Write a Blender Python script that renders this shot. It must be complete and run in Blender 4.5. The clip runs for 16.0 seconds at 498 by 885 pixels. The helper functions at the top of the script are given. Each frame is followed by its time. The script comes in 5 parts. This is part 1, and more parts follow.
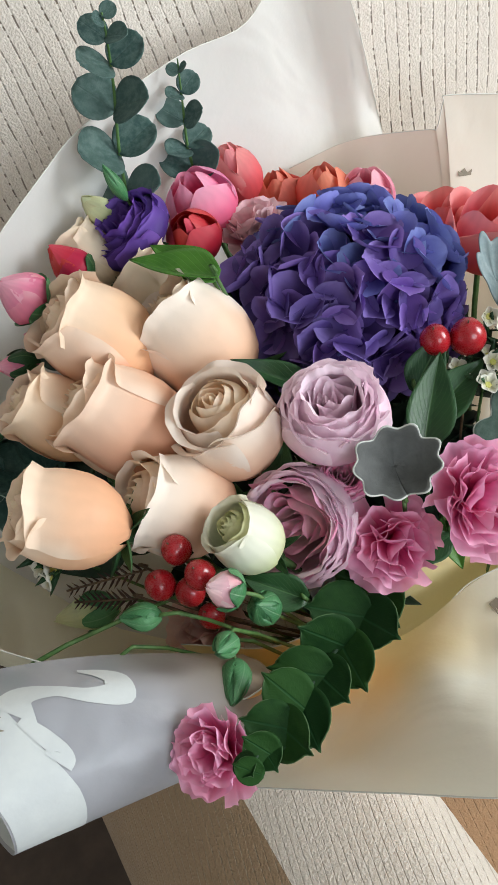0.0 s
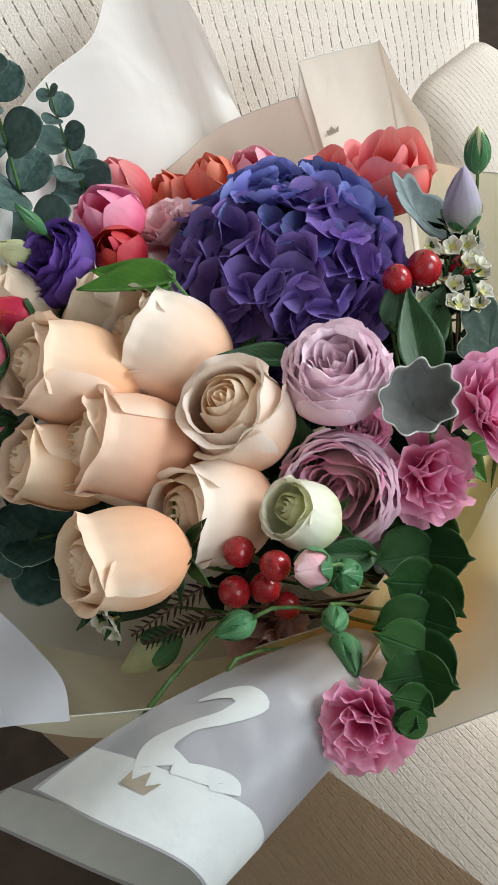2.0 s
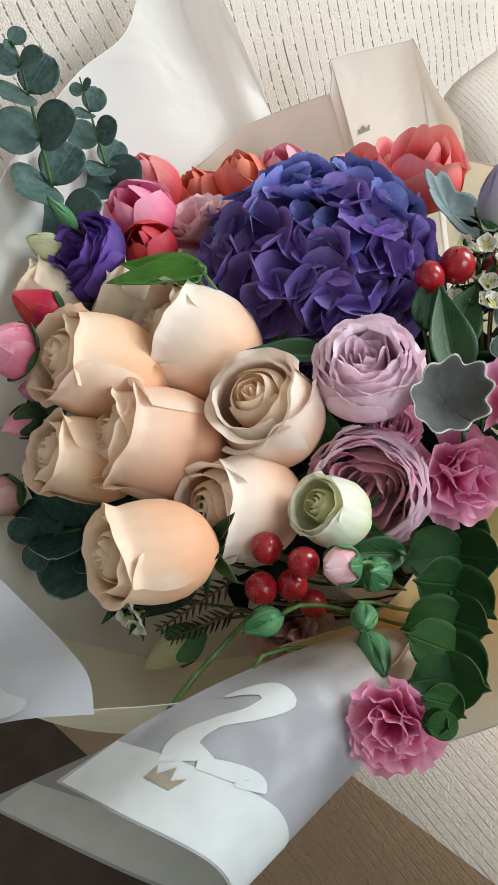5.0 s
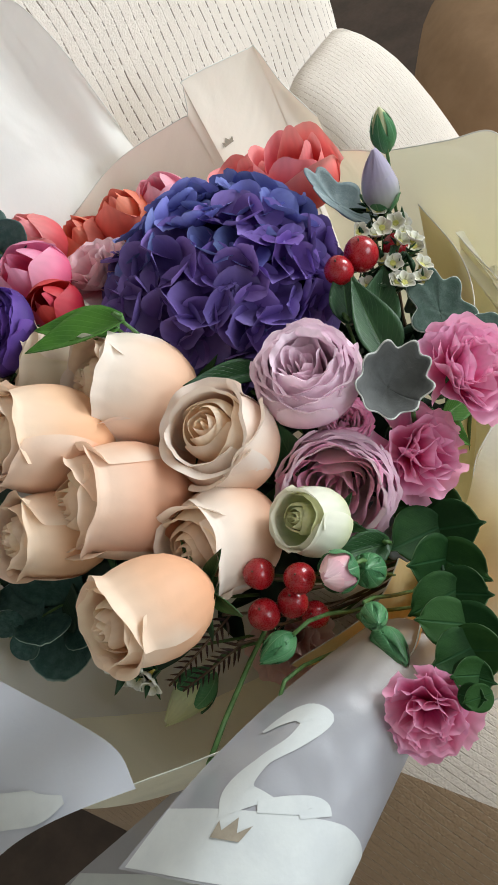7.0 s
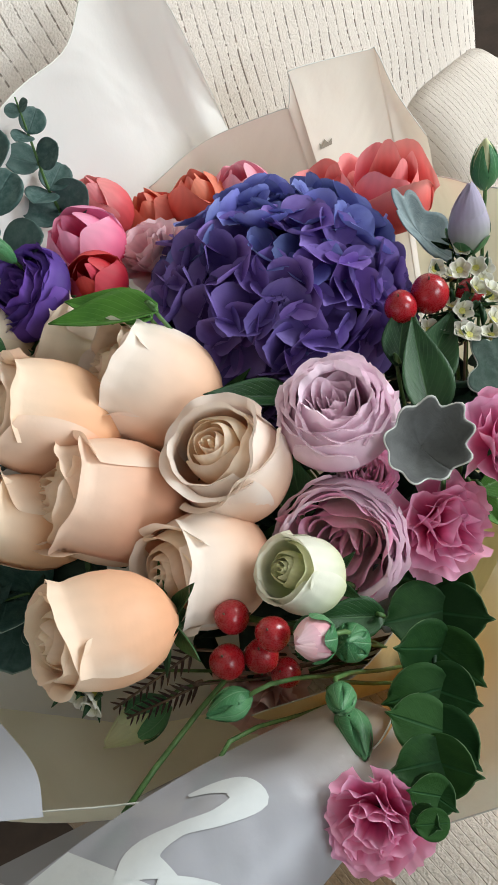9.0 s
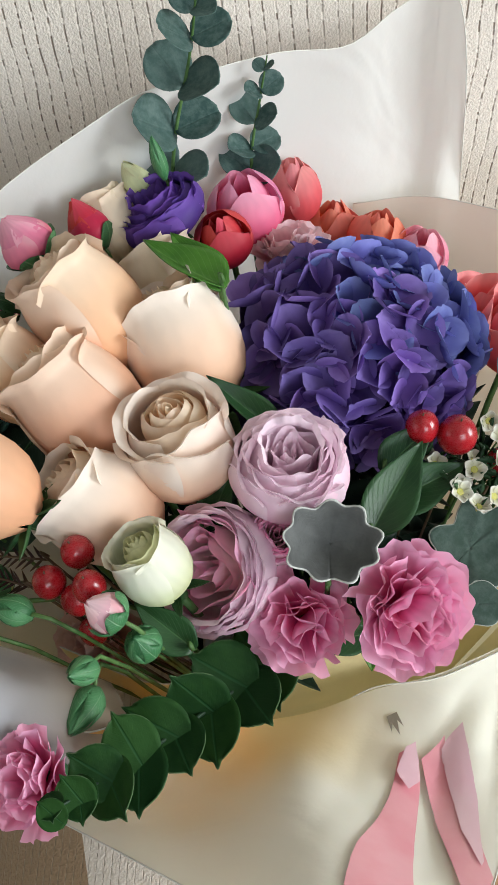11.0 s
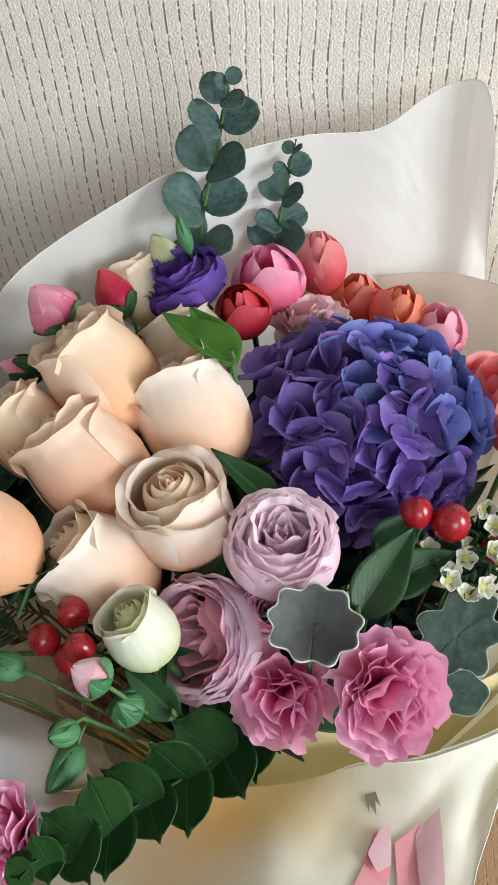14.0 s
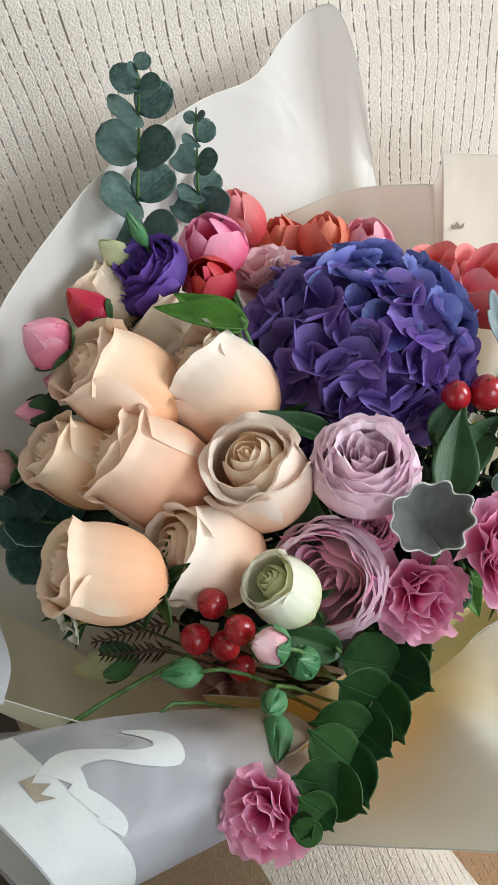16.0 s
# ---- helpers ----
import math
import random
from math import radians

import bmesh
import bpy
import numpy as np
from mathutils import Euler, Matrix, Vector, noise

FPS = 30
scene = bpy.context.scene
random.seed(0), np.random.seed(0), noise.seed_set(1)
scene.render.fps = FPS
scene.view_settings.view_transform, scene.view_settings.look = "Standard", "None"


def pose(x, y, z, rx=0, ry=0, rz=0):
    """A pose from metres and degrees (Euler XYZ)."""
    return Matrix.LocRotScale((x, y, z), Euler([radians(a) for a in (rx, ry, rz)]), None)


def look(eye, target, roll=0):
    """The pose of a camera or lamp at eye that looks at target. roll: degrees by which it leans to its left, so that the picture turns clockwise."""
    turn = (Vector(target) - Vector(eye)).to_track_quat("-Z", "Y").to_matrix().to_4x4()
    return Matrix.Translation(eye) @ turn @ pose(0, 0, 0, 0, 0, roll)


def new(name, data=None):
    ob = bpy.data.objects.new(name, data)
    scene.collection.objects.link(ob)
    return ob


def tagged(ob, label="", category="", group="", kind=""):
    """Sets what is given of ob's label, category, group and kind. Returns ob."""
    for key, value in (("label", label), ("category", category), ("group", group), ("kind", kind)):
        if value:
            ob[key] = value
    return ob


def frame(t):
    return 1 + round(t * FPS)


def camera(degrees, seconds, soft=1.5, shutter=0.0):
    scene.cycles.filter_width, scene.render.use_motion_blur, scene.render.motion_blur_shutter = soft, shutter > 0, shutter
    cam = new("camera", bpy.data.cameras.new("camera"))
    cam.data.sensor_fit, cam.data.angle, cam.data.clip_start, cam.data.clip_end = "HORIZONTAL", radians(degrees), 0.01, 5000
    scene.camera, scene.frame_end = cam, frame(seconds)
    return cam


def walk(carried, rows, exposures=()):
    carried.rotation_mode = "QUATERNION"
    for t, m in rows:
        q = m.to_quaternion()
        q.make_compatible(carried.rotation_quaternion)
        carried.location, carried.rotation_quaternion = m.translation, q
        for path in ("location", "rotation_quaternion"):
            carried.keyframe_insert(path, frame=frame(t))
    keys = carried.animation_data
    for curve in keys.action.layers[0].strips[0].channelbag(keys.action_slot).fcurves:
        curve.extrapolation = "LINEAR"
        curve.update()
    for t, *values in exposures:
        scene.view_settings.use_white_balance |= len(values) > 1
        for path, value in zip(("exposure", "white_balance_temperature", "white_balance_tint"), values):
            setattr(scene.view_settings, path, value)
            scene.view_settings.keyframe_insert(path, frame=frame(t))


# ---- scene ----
cam = camera(35.4, 16.0)
METRES, EYE, TILT, LEAN, TURN = 0.72, 1.0, 0.0, 0.0, 0.0
ROWS = [
    (0.0, 0.0, 0.0, 0.0, -17.37, -52.08, 14.11),
    (0.5, 0.0004, 0.002, 0.0142, -18.31, -50.29, 14.23),
    (1.0, -0.0715, 0.031, 0.0309, -31.9, -54.16, 17.86),
    (1.5, -0.1216, 0.0503, 0.0223, -38.55, -58.12, 17.73),
    (2.0, -0.1348, 0.055, 0.02, -39.0, -56.83, 16.4),
    (2.5, -0.1425, 0.0593, 0.0123, -38.41, -56.34, 17.08),
    (3.0, -0.1414, 0.0665, 0.0112, -38.16, -56.59, 16.71),
    (5.5, -0.1474, 0.0524, 0.0141, -37.33, -55.89, 17.02),
    (6.0, -0.1095, 0.0407, 0.0188, -42.78, -56.64, 17.81),
    (6.5, -0.155, 0.0691, 0.0213, -49.89, -59.87, 18.58),
    (7.0, -0.1602, 0.0944, 0.0302, -53.99, -60.45, 19.55),
    (7.5, -0.1691, 0.1167, 0.0022, -53.2, -59.53, 19.99),
    (8.0, -0.1652, 0.149, -0.0179, -50.55, -58.88, 20.33),
    (8.5, -0.1287, 0.1362, -0.0135, -47.22, -57.86, 18.54),
    (9.0, -0.1, 0.1117, -0.0182, -40.04, -56.55, 16.57),
    (9.5, -0.0425, 0.0875, -0.0244, -29.79, -53.94, 11.89),
    (10.0, 0.0049, 0.0695, -0.043, -17.33, -51.81, 8.38),
    (12.5, 0.1099, 0.0187, -0.0237, 4.24, -48.08, 1.16),
    (13.0, 0.1183, 0.0274, -0.0251, 4.43, -47.67, 2.1),
    (13.5, 0.1153, 0.0279, -0.0109, 5.03, -45.41, 2.19),
    (14.0, 0.1087, 0.0555, 0.0092, 3.48, -46.83, 3.26),
    (14.5, 0.0357, 0.073, 0.0134, -3.82, -49.1, 5.9),
    (15.0, -0.0115, 0.0436, 0.0341, -15.03, -49.76, 8.66),
    (15.5, -0.0695, 0.048, 0.0458, -19.04, -50.63, 9.99),
    (16.0, -0.08, 0.0497, 0.0435, -20.26, -51.34, 9.32),
]
walk(cam, [(t, pose(0, 0, EYE, TILT, LEAN, TURN) @ pose(METRES * x, METRES * y, METRES * z, 90 + pitch, roll, yaw)) for t, x, y, z, yaw, pitch, roll in ROWS])

# ---- world and light ----
world = bpy.data.worlds.new("sky")
scene.world = world
world.use_nodes = True
wn = world.node_tree
sky = wn.nodes.new("ShaderNodeTexSky")
sky.sky_type = "NISHITA"
sky.sun_disc = False
sky.sun_elevation = radians(35)
sky.sun_rotation = radians(110)
wn.nodes["Background"].inputs["Strength"].default_value = 0.12
wn.links.new(sky.outputs["Color"], wn.nodes["Background"].inputs["Color"])


def area(name, eye, target, sx, sy, power, color):
    la = bpy.data.lights.new(name, "AREA")
    la.shape, la.size, la.size_y, la.energy, la.color = "RECTANGLE", sx, sy, power, color
    ob = new(name, la)
    ob.matrix_world = look(eye, target)
    return ob


area("window_light", (2.28, -0.38, 1.25), (0.1, 0.4, 0.55), 1.0, 1.1, 57, (0.905, 0.96, 0.985))
# Added fill lamp from the front to brighten films and flowers; no known source.
area("front_fill", (0.9, -2.42, 1.5), (0.1, 0.4, 0.55), 1.5, 1.2, 36, (0.87, 0.94, 0.99))


# ---- materials ----
class Nodes:
    """Short hand for building a node tree."""

    def __init__(self, name):
        self.mat = bpy.data.materials.new(name)
        self.mat.use_nodes = True
        self.t = self.mat.node_tree
        self.bsdf = self.t.nodes["Principled BSDF"]
        self.out = self.t.nodes["Material Output"]

    def put(self, node, key, v):
        if isinstance(v, bpy.types.NodeSocket):
            self.t.links.new(v, node.inputs[key])
        elif v is not None:
            node.inputs[key].default_value = v

    def n(self, kind, **keys):
        node = self.t.nodes.new("ShaderNode" + kind)
        for k, v in keys.items():
            if k in ("operation", "blend_type", "data_type", "feature", "noise_dimensions", "attribute_name"):
                if k == "operation":
                    node.operation = v
                elif k == "data_type":
                    node.data_type = v
                elif k == "feature":
                    node.feature = v
                elif k == "noise_dimensions":
                    node.noise_dimensions = v
                elif k == "attribute_name":
                    node.attribute_name = v
                else:
                    node.blend_type = v
            else:
                self.put(node, k.replace("_", " "), v)
        return node

    def math(self, op, a, b=None, c=None):
        node = self.t.nodes.new("ShaderNodeMath")
        node.operation = op
        for i, v in enumerate((a, b, c)):
            self.put(node, i, v)
        return node.outputs[0]

    def mix(self, f, a, b):
        node = self.t.nodes.new("ShaderNodeMix")
        node.data_type = "RGBA"
        self.put(node, 0, f)
        self.put(node, 6, a if not isinstance(a, tuple) else (*a, 1)[:4])
        self.put(node, 7, b if not isinstance(b, tuple) else (*b, 1)[:4])
        return node.outputs[2]

    def ramp(self, v, lo, hi):
        node = self.t.nodes.new("ShaderNodeMapRange")
        node.interpolation_type = "SMOOTHSTEP"
        self.put(node, 0, v)
        self.put(node, 1, lo)
        self.put(node, 2, hi)
        return node.outputs[0]

    def coords(self, kind="Object"):
        return self.n("TexCoord").outputs[kind]

    def noise(self, vec, scale, detail=3.0, rough=0.5):
        return self.n("TexNoise", Vector=vec, Scale=scale, Detail=detail, Roughness=rough).outputs[0]

    def bump(self, h, dist, strength=0.5):
        return self.n("Bump", Height=h, Distance=dist, Strength=strength).outputs[0]

    def set(self, **keys):
        for k, v in keys.items():
            self.put(self.bsdf, k.replace("_", " "), v)

    def translucent(self, color, share):
        tr = self.n("BsdfTranslucent", Color=color)
        mx = self.t.nodes.new("ShaderNodeMixShader")
        self.put(mx, 0, share)
        self.t.links.new(self.bsdf.outputs[0], mx.inputs[1])
        self.t.links.new(tr.outputs[0], mx.inputs[2])
        self.t.links.new(mx.outputs[0], self.out.inputs[0])
        return mx


def petal_material(name, base, tip, edge=None, share=0.25, rough=0.5, vary=0.12, veins=0.35, spot=None, sheen=0.0):
    """A thin petal: base colour at the claw, tip colour outwards, edge colour along the rim, fine veins."""
    m = Nodes(name)
    tipv = m.n("Attribute", attribute_name="tip").outputs["Fac"]
    rim = m.n("Attribute", attribute_name="rim").outputs["Fac"]
    across = m.n("Attribute", attribute_name="across").outputs["Fac"]
    info = m.n("ObjectInfo").outputs["Random"]
    co = m.coords()
    col = m.mix(m.ramp(tipv, 0.05, 0.85), base, tip)
    if edge:
        col = m.mix(m.ramp(rim, 0.55, 0.98), col, edge)
    big = m.noise(co, 60, 3)
    fine = m.noise(co, 420, 2)
    vein = m.math("SINE", m.math("MULTIPLY_ADD", across, 46.0, m.math("MULTIPLY", big, 9.0)))
    val = m.math("MULTIPLY_ADD", info, vary * 1.3, 1 - vary * 0.65)
    val = m.math("ADD", val, m.math("MULTIPLY_ADD", big, vary * 1.6, -vary * 0.8))
    val = m.math("ADD", val, m.math("MULTIPLY", vein, 0.03 * veins * 2))
    hsv = m.n("HueSaturation", Color=col, Value=val, Hue=m.math("MULTIPLY_ADD", info, 0.02, 0.49))
    col = hsv.outputs[0]
    if spot:
        col = m.mix(m.ramp(m.noise(co, 150, 2), 0.62, 0.72), col, spot)
    h = m.math("ADD", m.math("MULTIPLY", vein, veins), m.math("MULTIPLY", fine, 0.6))
    nb = m.bump(m.math("ADD", h, m.math("MULTIPLY", big, 2.0)), 0.0005, 0.20)
    m.set(Base_Color=col, Roughness=rough, Normal=nb, Specular_IOR_Level=0.3, Sheen_Weight=sheen)
    m.translucent(col, share)
    return m.mat


def leaf_material(name, dark, light, vein=None, rough=0.42, share=0.18, bloom=0.0, bloomcol=(0.42, 0.5, 0.47), rimcol=None, spec=0.4, rib=0.35):
    m = Nodes(name)
    tipv = m.n("Attribute", attribute_name="tip").outputs["Fac"]
    across = m.n("Attribute", attribute_name="across").outputs["Fac"]
    rim = m.n("Attribute", attribute_name="rim").outputs["Fac"]
    info = m.n("ObjectInfo").outputs["Random"]
    co = m.coords()
    big = m.noise(co, 45, 4, 0.6)
    fine = m.noise(co, 380, 3)
    col = m.mix(m.ramp(m.math("ADD", big, m.math("MULTIPLY_ADD", info, 0.5, -0.25)), 0.25, 0.8), dark, light)
    a = m.math("ABSOLUTE", m.math("SUBTRACT", across, 0.5))
    mid = m.math("SUBTRACT", 1.0, m.ramp(a, 0.005, 0.035))
    ribs = m.math("SINE", m.math("MULTIPLY", m.math("SUBTRACT", tipv, m.math("MULTIPLY", a, 0.9)), 62.0))
    ribs = m.ramp(ribs, 0.8, 1.0)
    lines = m.math("MAXIMUM", mid, m.math("MULTIPLY", ribs, rib))
    if vein:
        col = m.mix(m.math("MULTIPLY", lines, 0.6), col, vein)
    if bloom:
        col = m.mix(m.math("MULTIPLY", m.ramp(m.noise(co, 130, 4, 0.65), 0.35, 0.7), bloom), col, bloomcol)
    if rimcol:
        col = m.mix(m.ramp(rim, 0.965, 1.0), col, rimcol)
    h = m.math("ADD", m.math("MULTIPLY", lines, -0.8), m.math("ADD", m.math("MULTIPLY", big, 1.2), m.math("MULTIPLY", fine, 0.35)))
    m.set(Base_Color=col, Roughness=rough, Specular_IOR_Level=spec, Normal=m.bump(h, 0.0008, 0.5))
    m.translucent(col, share)
    return m.mat


def plain_material(name, a, b, scale=60, rough=0.5, bump=0.0004, spec=0.4, metal=0.0, coat=0.0):
    m = Nodes(name)
    co = m.coords()
    big = m.noise(co, scale, 4, 0.6)
    fine = m.noise(co, scale * 9, 2)
    m.set(Base_Color=m.mix(m.ramp(big, 0.3, 0.7), a, b), Roughness=m.math("MULTIPLY_ADD", fine, 0.2, rough - 0.1), Metallic=metal,
          Specular_IOR_Level=spec, Coat_Weight=coat, Normal=m.bump(m.math("ADD", big, m.math("MULTIPLY", fine, 0.4)), bump, 0.5))
    return m.mat


def fabric_material(name, axis, cream, dark, pitch=0.0105, rib=0.55):
    """Woven upholstery: ribs across the given axis, rows of dark stitches in the grooves."""
    m = Nodes(name)
    co = m.coords()
    wob = m.noise(co, 7, 2)
    sep = m.n("SeparateXYZ", Vector=co)
    a = sep.outputs[axis]
    others = [sep.outputs[i] for i in range(3) if i != axis]
    along = m.math("ADD", others[0], others[1])
    p = m.math("ADD", m.math("DIVIDE", a, pitch), m.math("MULTIPLY", wob, 1.6))
    cell = m.math("FLOOR", p)
    f = m.math("ABSOLUTE", m.math("SUBTRACT", m.math("FRACT", p), 0.5))
    groove = m.math("SUBTRACT", 1.0, m.ramp(f, 0.02, 0.10))
    cv = m.n("CombineXYZ", X=m.math("MULTIPLY", cell, 7.31), Y=m.math("MULTIPLY", along, 165.0)).outputs[0]
    dash = m.ramp(m.noise(cv, 1.0, 1), 0.45, 0.53)
    patch = m.ramp(m.noise(co, 14, 3), 0.3, 0.65)
    mask = m.math("MULTIPLY", m.math("MULTIPLY", groove, dash), m.math("MULTIPLY_ADD", patch, 0.45, 0.42))
    slub = m.noise(m.n("Mapping", Vector=co, Scale=(1, 1, 1)).outputs[0], 520, 3, 0.6)
    weave = m.n("TexVoronoi", Vector=co, Scale=430.0).outputs[0]
    tone = m.noise(co, 5, 4)
    col = m.mix(m.ramp(tone, 0.3, 0.7), tuple(c * 0.92 for c in cream), cream)
    col = m.mix(m.math("MULTIPLY", m.ramp(slub, 0.35, 0.75), 0.25), col, tuple(min(c * 1.12, 0.95) for c in cream))
    col = m.mix(mask, col, dark)
    h = m.math("SUBTRACT", m.math("ADD", m.math("MULTIPLY", slub, 0.8), m.math("MULTIPLY", weave, 0.5)), m.math("ADD", m.math("MULTIPLY", groove, rib), m.math("MULTIPLY", mask, 1.2)))
    m.set(Base_Color=col, Roughness=0.88, Specular_IOR_Level=0.15, Sheen_Weight=0.15, Normal=m.bump(h, 0.0016, 0.75))
    return m.mat


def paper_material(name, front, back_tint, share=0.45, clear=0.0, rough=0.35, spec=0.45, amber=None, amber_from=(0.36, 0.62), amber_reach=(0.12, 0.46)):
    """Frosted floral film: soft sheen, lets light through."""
    m = Nodes(name)
    co = m.coords()
    cloud = m.noise(co, 6, 3)
    fibre = m.noise(co, 260, 3)
    crease = m.n("TexNoise", Vector=co, Scale=9.0, Detail=2.0, Distortion=1.2).outputs[0]
    col = m.mix(m.ramp(cloud, 0.3, 0.7), front, tuple(min(c * 1.06, 0.95) for c in front))
    # Tints the inner end of the film; the brown of FILM_SIDE is painted shade.
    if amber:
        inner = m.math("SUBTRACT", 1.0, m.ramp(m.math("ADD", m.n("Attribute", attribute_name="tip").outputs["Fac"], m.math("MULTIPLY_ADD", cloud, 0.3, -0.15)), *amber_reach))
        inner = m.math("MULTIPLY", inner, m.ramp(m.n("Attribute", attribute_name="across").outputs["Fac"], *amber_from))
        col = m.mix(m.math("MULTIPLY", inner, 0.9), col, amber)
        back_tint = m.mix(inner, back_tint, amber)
    h = m.math("ADD", m.math("MULTIPLY", crease, 6.0), m.math("MULTIPLY", fibre, 0.15))
    m.set(Base_Color=col, Roughness=m.math("MULTIPLY_ADD", fibre, 0.12, rough), Specular_IOR_Level=spec, Normal=m.bump(h, 0.0028, 0.4))
    mx = m.translucent(back_tint if isinstance(back_tint, bpy.types.NodeSocket) else (*back_tint, 1), share)
    if clear:
        tp = m.n("BsdfTransparent", Color=(1, 1, 1, 1))
        m2 = m.t.nodes.new("ShaderNodeMixShader")
        m.put(m2, 0, clear)
        m.t.links.new(mx.outputs[0], m2.inputs[1])
        m.t.links.new(tp.outputs[0], m2.inputs[2])
        m.t.links.new(m2.outputs[0], m.out.inputs[0])
    return m.mat


PEACH = petal_material("peach_petal", (0.88, 0.46, 0.27), (0.90, 0.575, 0.385), (0.94, 0.74, 0.58), share=0.20, vary=0.07, veins=0.2)
APRICOT = petal_material("apricot_petal", (0.99, 0.70, 0.42), (0.99, 0.76, 0.52), (0.99, 0.84, 0.67), share=0.42, vary=0.06, veins=0.2)
# Paler copy of PEACH: window light on the outer petals is put into the colour.
LITPEACH = petal_material("lit_peach_petal", (0.90, 0.52, 0.33), (0.93, 0.71, 0.56), (0.95, 0.84, 0.74), share=0.20, vary=0.06, veins=0.2)
CREAM = petal_material("cream_petal", (0.86, 0.68, 0.48), (0.90, 0.79, 0.63), (0.90, 0.76, 0.60), share=0.28, vary=0.08, veins=0.3)
LILAC = petal_material("lilac_petal", (0.96, 0.66, 0.78), (0.97, 0.70, 0.82), (0.98, 0.80, 0.89), share=0.28, vary=0.06)
MAUVE = petal_material("mauve_petal", (0.98, 0.80, 0.78), (0.98, 0.80, 0.82), (0.94, 0.50, 0.69), share=0.38, vary=0.08)
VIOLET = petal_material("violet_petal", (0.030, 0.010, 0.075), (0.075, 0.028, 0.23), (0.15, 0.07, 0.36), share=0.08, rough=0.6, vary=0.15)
PINK = petal_material("pink_petal", (0.93, 0.12, 0.38), (0.97, 0.32, 0.57), (0.98, 0.54, 0.73), share=0.24, vary=0.1)
BABYPINK = petal_material("baby_pink_petal", (0.88, 0.38, 0.46), (0.93, 0.56, 0.62), (0.95, 0.70, 0.73), share=0.25, vary=0.1)
BLUSH = petal_material("blush_petal", (0.70, 0.38, 0.35), (0.82, 0.52, 0.48), (0.88, 0.64, 0.60), share=0.24, vary=0.1)
MAGENTA = petal_material("magenta_petal", (0.80, 0.09, 0.25), (0.90, 0.22, 0.42), (0.94, 0.42, 0.60), share=0.28, vary=0.12)
CORAL = petal_material("coral_petal", (0.76, 0.07, 0.09), (0.83, 0.15, 0.18), (0.88, 0.32, 0.32), share=0.24, vary=0.1)
CRIMSON = petal_material("crimson_petal", (0.45, 0.012, 0.025), (0.58, 0.025, 0.045), (0.66, 0.07, 0.09), share=0.16, vary=0.1)
ORANGE = petal_material("orange_red_petal", (0.80, 0.10, 0.05), (0.85, 0.17, 0.10), (0.89, 0.28, 0.20), share=0.26, vary=0.1)
ROSY = petal_material("rosy_petal", (0.82, 0.16, 0.28), (0.88, 0.30, 0.44), (0.92, 0.46, 0.56), share=0.26, vary=0.1)
WHITE = petal_material("white_petal", (0.62, 0.60, 0.40), (0.80, 0.79, 0.70), share=0.18, vary=0.06)
LIMEWHITE = petal_material("lime_white_petal", (0.68, 0.74, 0.40), (0.90, 0.91, 0.78), (0.90, 0.90, 0.76), share=0.22, vary=0.06)
LIME = petal_material("lime_petal", (0.66, 0.72, 0.36), (0.80, 0.84, 0.55), (0.76, 0.76, 0.46), share=0.30, vary=0.08)
PALEVIOLET = petal_material("pale_violet_petal", (0.45, 0.52, 0.38), (0.50, 0.45, 0.60), share=0.18, vary=0.06)
HYDR_A = petal_material("violet_hydrangea_petal", (0.11, 0.06, 0.27), (0.155, 0.09, 0.34), (0.24, 0.165, 0.48), share=0.16, rough=0.6, vary=0.35, veins=0.12)
HYDR_B = petal_material("blue_hydrangea_petal", (0.095, 0.095, 0.34), (0.135, 0.15, 0.44), (0.21, 0.24, 0.56), share=0.16, rough=0.6, vary=0.3, veins=0.12)
LEAF = leaf_material("glossy_leaf", (0.012, 0.05, 0.018), (0.03, 0.10, 0.03), (0.08, 0.18, 0.06), rough=0.38)
BRIGHTLEAF = leaf_material("bright_leaf", (0.05, 0.17, 0.02), (0.10, 0.28, 0.035), (0.2, 0.4, 0.1), rough=0.34, share=0.25)
# Darker copy of LEAF: the shade beneath the flowers is put into its colour.
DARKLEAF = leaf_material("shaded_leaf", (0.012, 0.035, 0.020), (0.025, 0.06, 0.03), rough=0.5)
EUC_GREEN = leaf_material("green_eucalyptus_leaf", (0.010, 0.046, 0.011), (0.025, 0.084, 0.017), (0.02, 0.085, 0.03), rough=0.6, spec=0.15, rimcol=(0.10, 0.18, 0.08), rib=0.08)
EUC_BLUE = leaf_material("silver_eucalyptus_leaf", (0.035, 0.088, 0.078), (0.080, 0.150, 0.130), rough=0.6, bloom=0.55, bloomcol=(0.16, 0.235, 0.215), rimcol=(0.12, 0.20, 0.175), rib=0.1)
EUC_DARK = leaf_material("dark_eucalyptus_leaf", (0.012, 0.050, 0.040), (0.028, 0.085, 0.068), rough=0.5, bloom=0.45, bloomcol=(0.10, 0.18, 0.16), rimcol=(0.30, 0.40, 0.34))
FELT = leaf_material("felted_grey_leaf", (0.085, 0.088, 0.086), (0.135, 0.14, 0.136), rough=0.9, share=0.04, bloom=0.3, bloomcol=(0.19, 0.195, 0.19), rimcol=(0.60, 0.62, 0.58), spec=0.1)
FELTGREEN = leaf_material("felted_green_leaf", (0.035, 0.065, 0.05), (0.065, 0.10, 0.08), rough=0.85, share=0.1, bloom=0.35, bloomcol=(0.14, 0.18, 0.16), rimcol=(0.58, 0.62, 0.56), spec=0.15)
FELTPALE = leaf_material("felted_pale_leaf", (0.28, 0.36, 0.38), (0.40, 0.48, 0.50), rough=0.9, share=0.15, bloom=0.4, bloomcol=(0.5, 0.57, 0.58), spec=0.1)
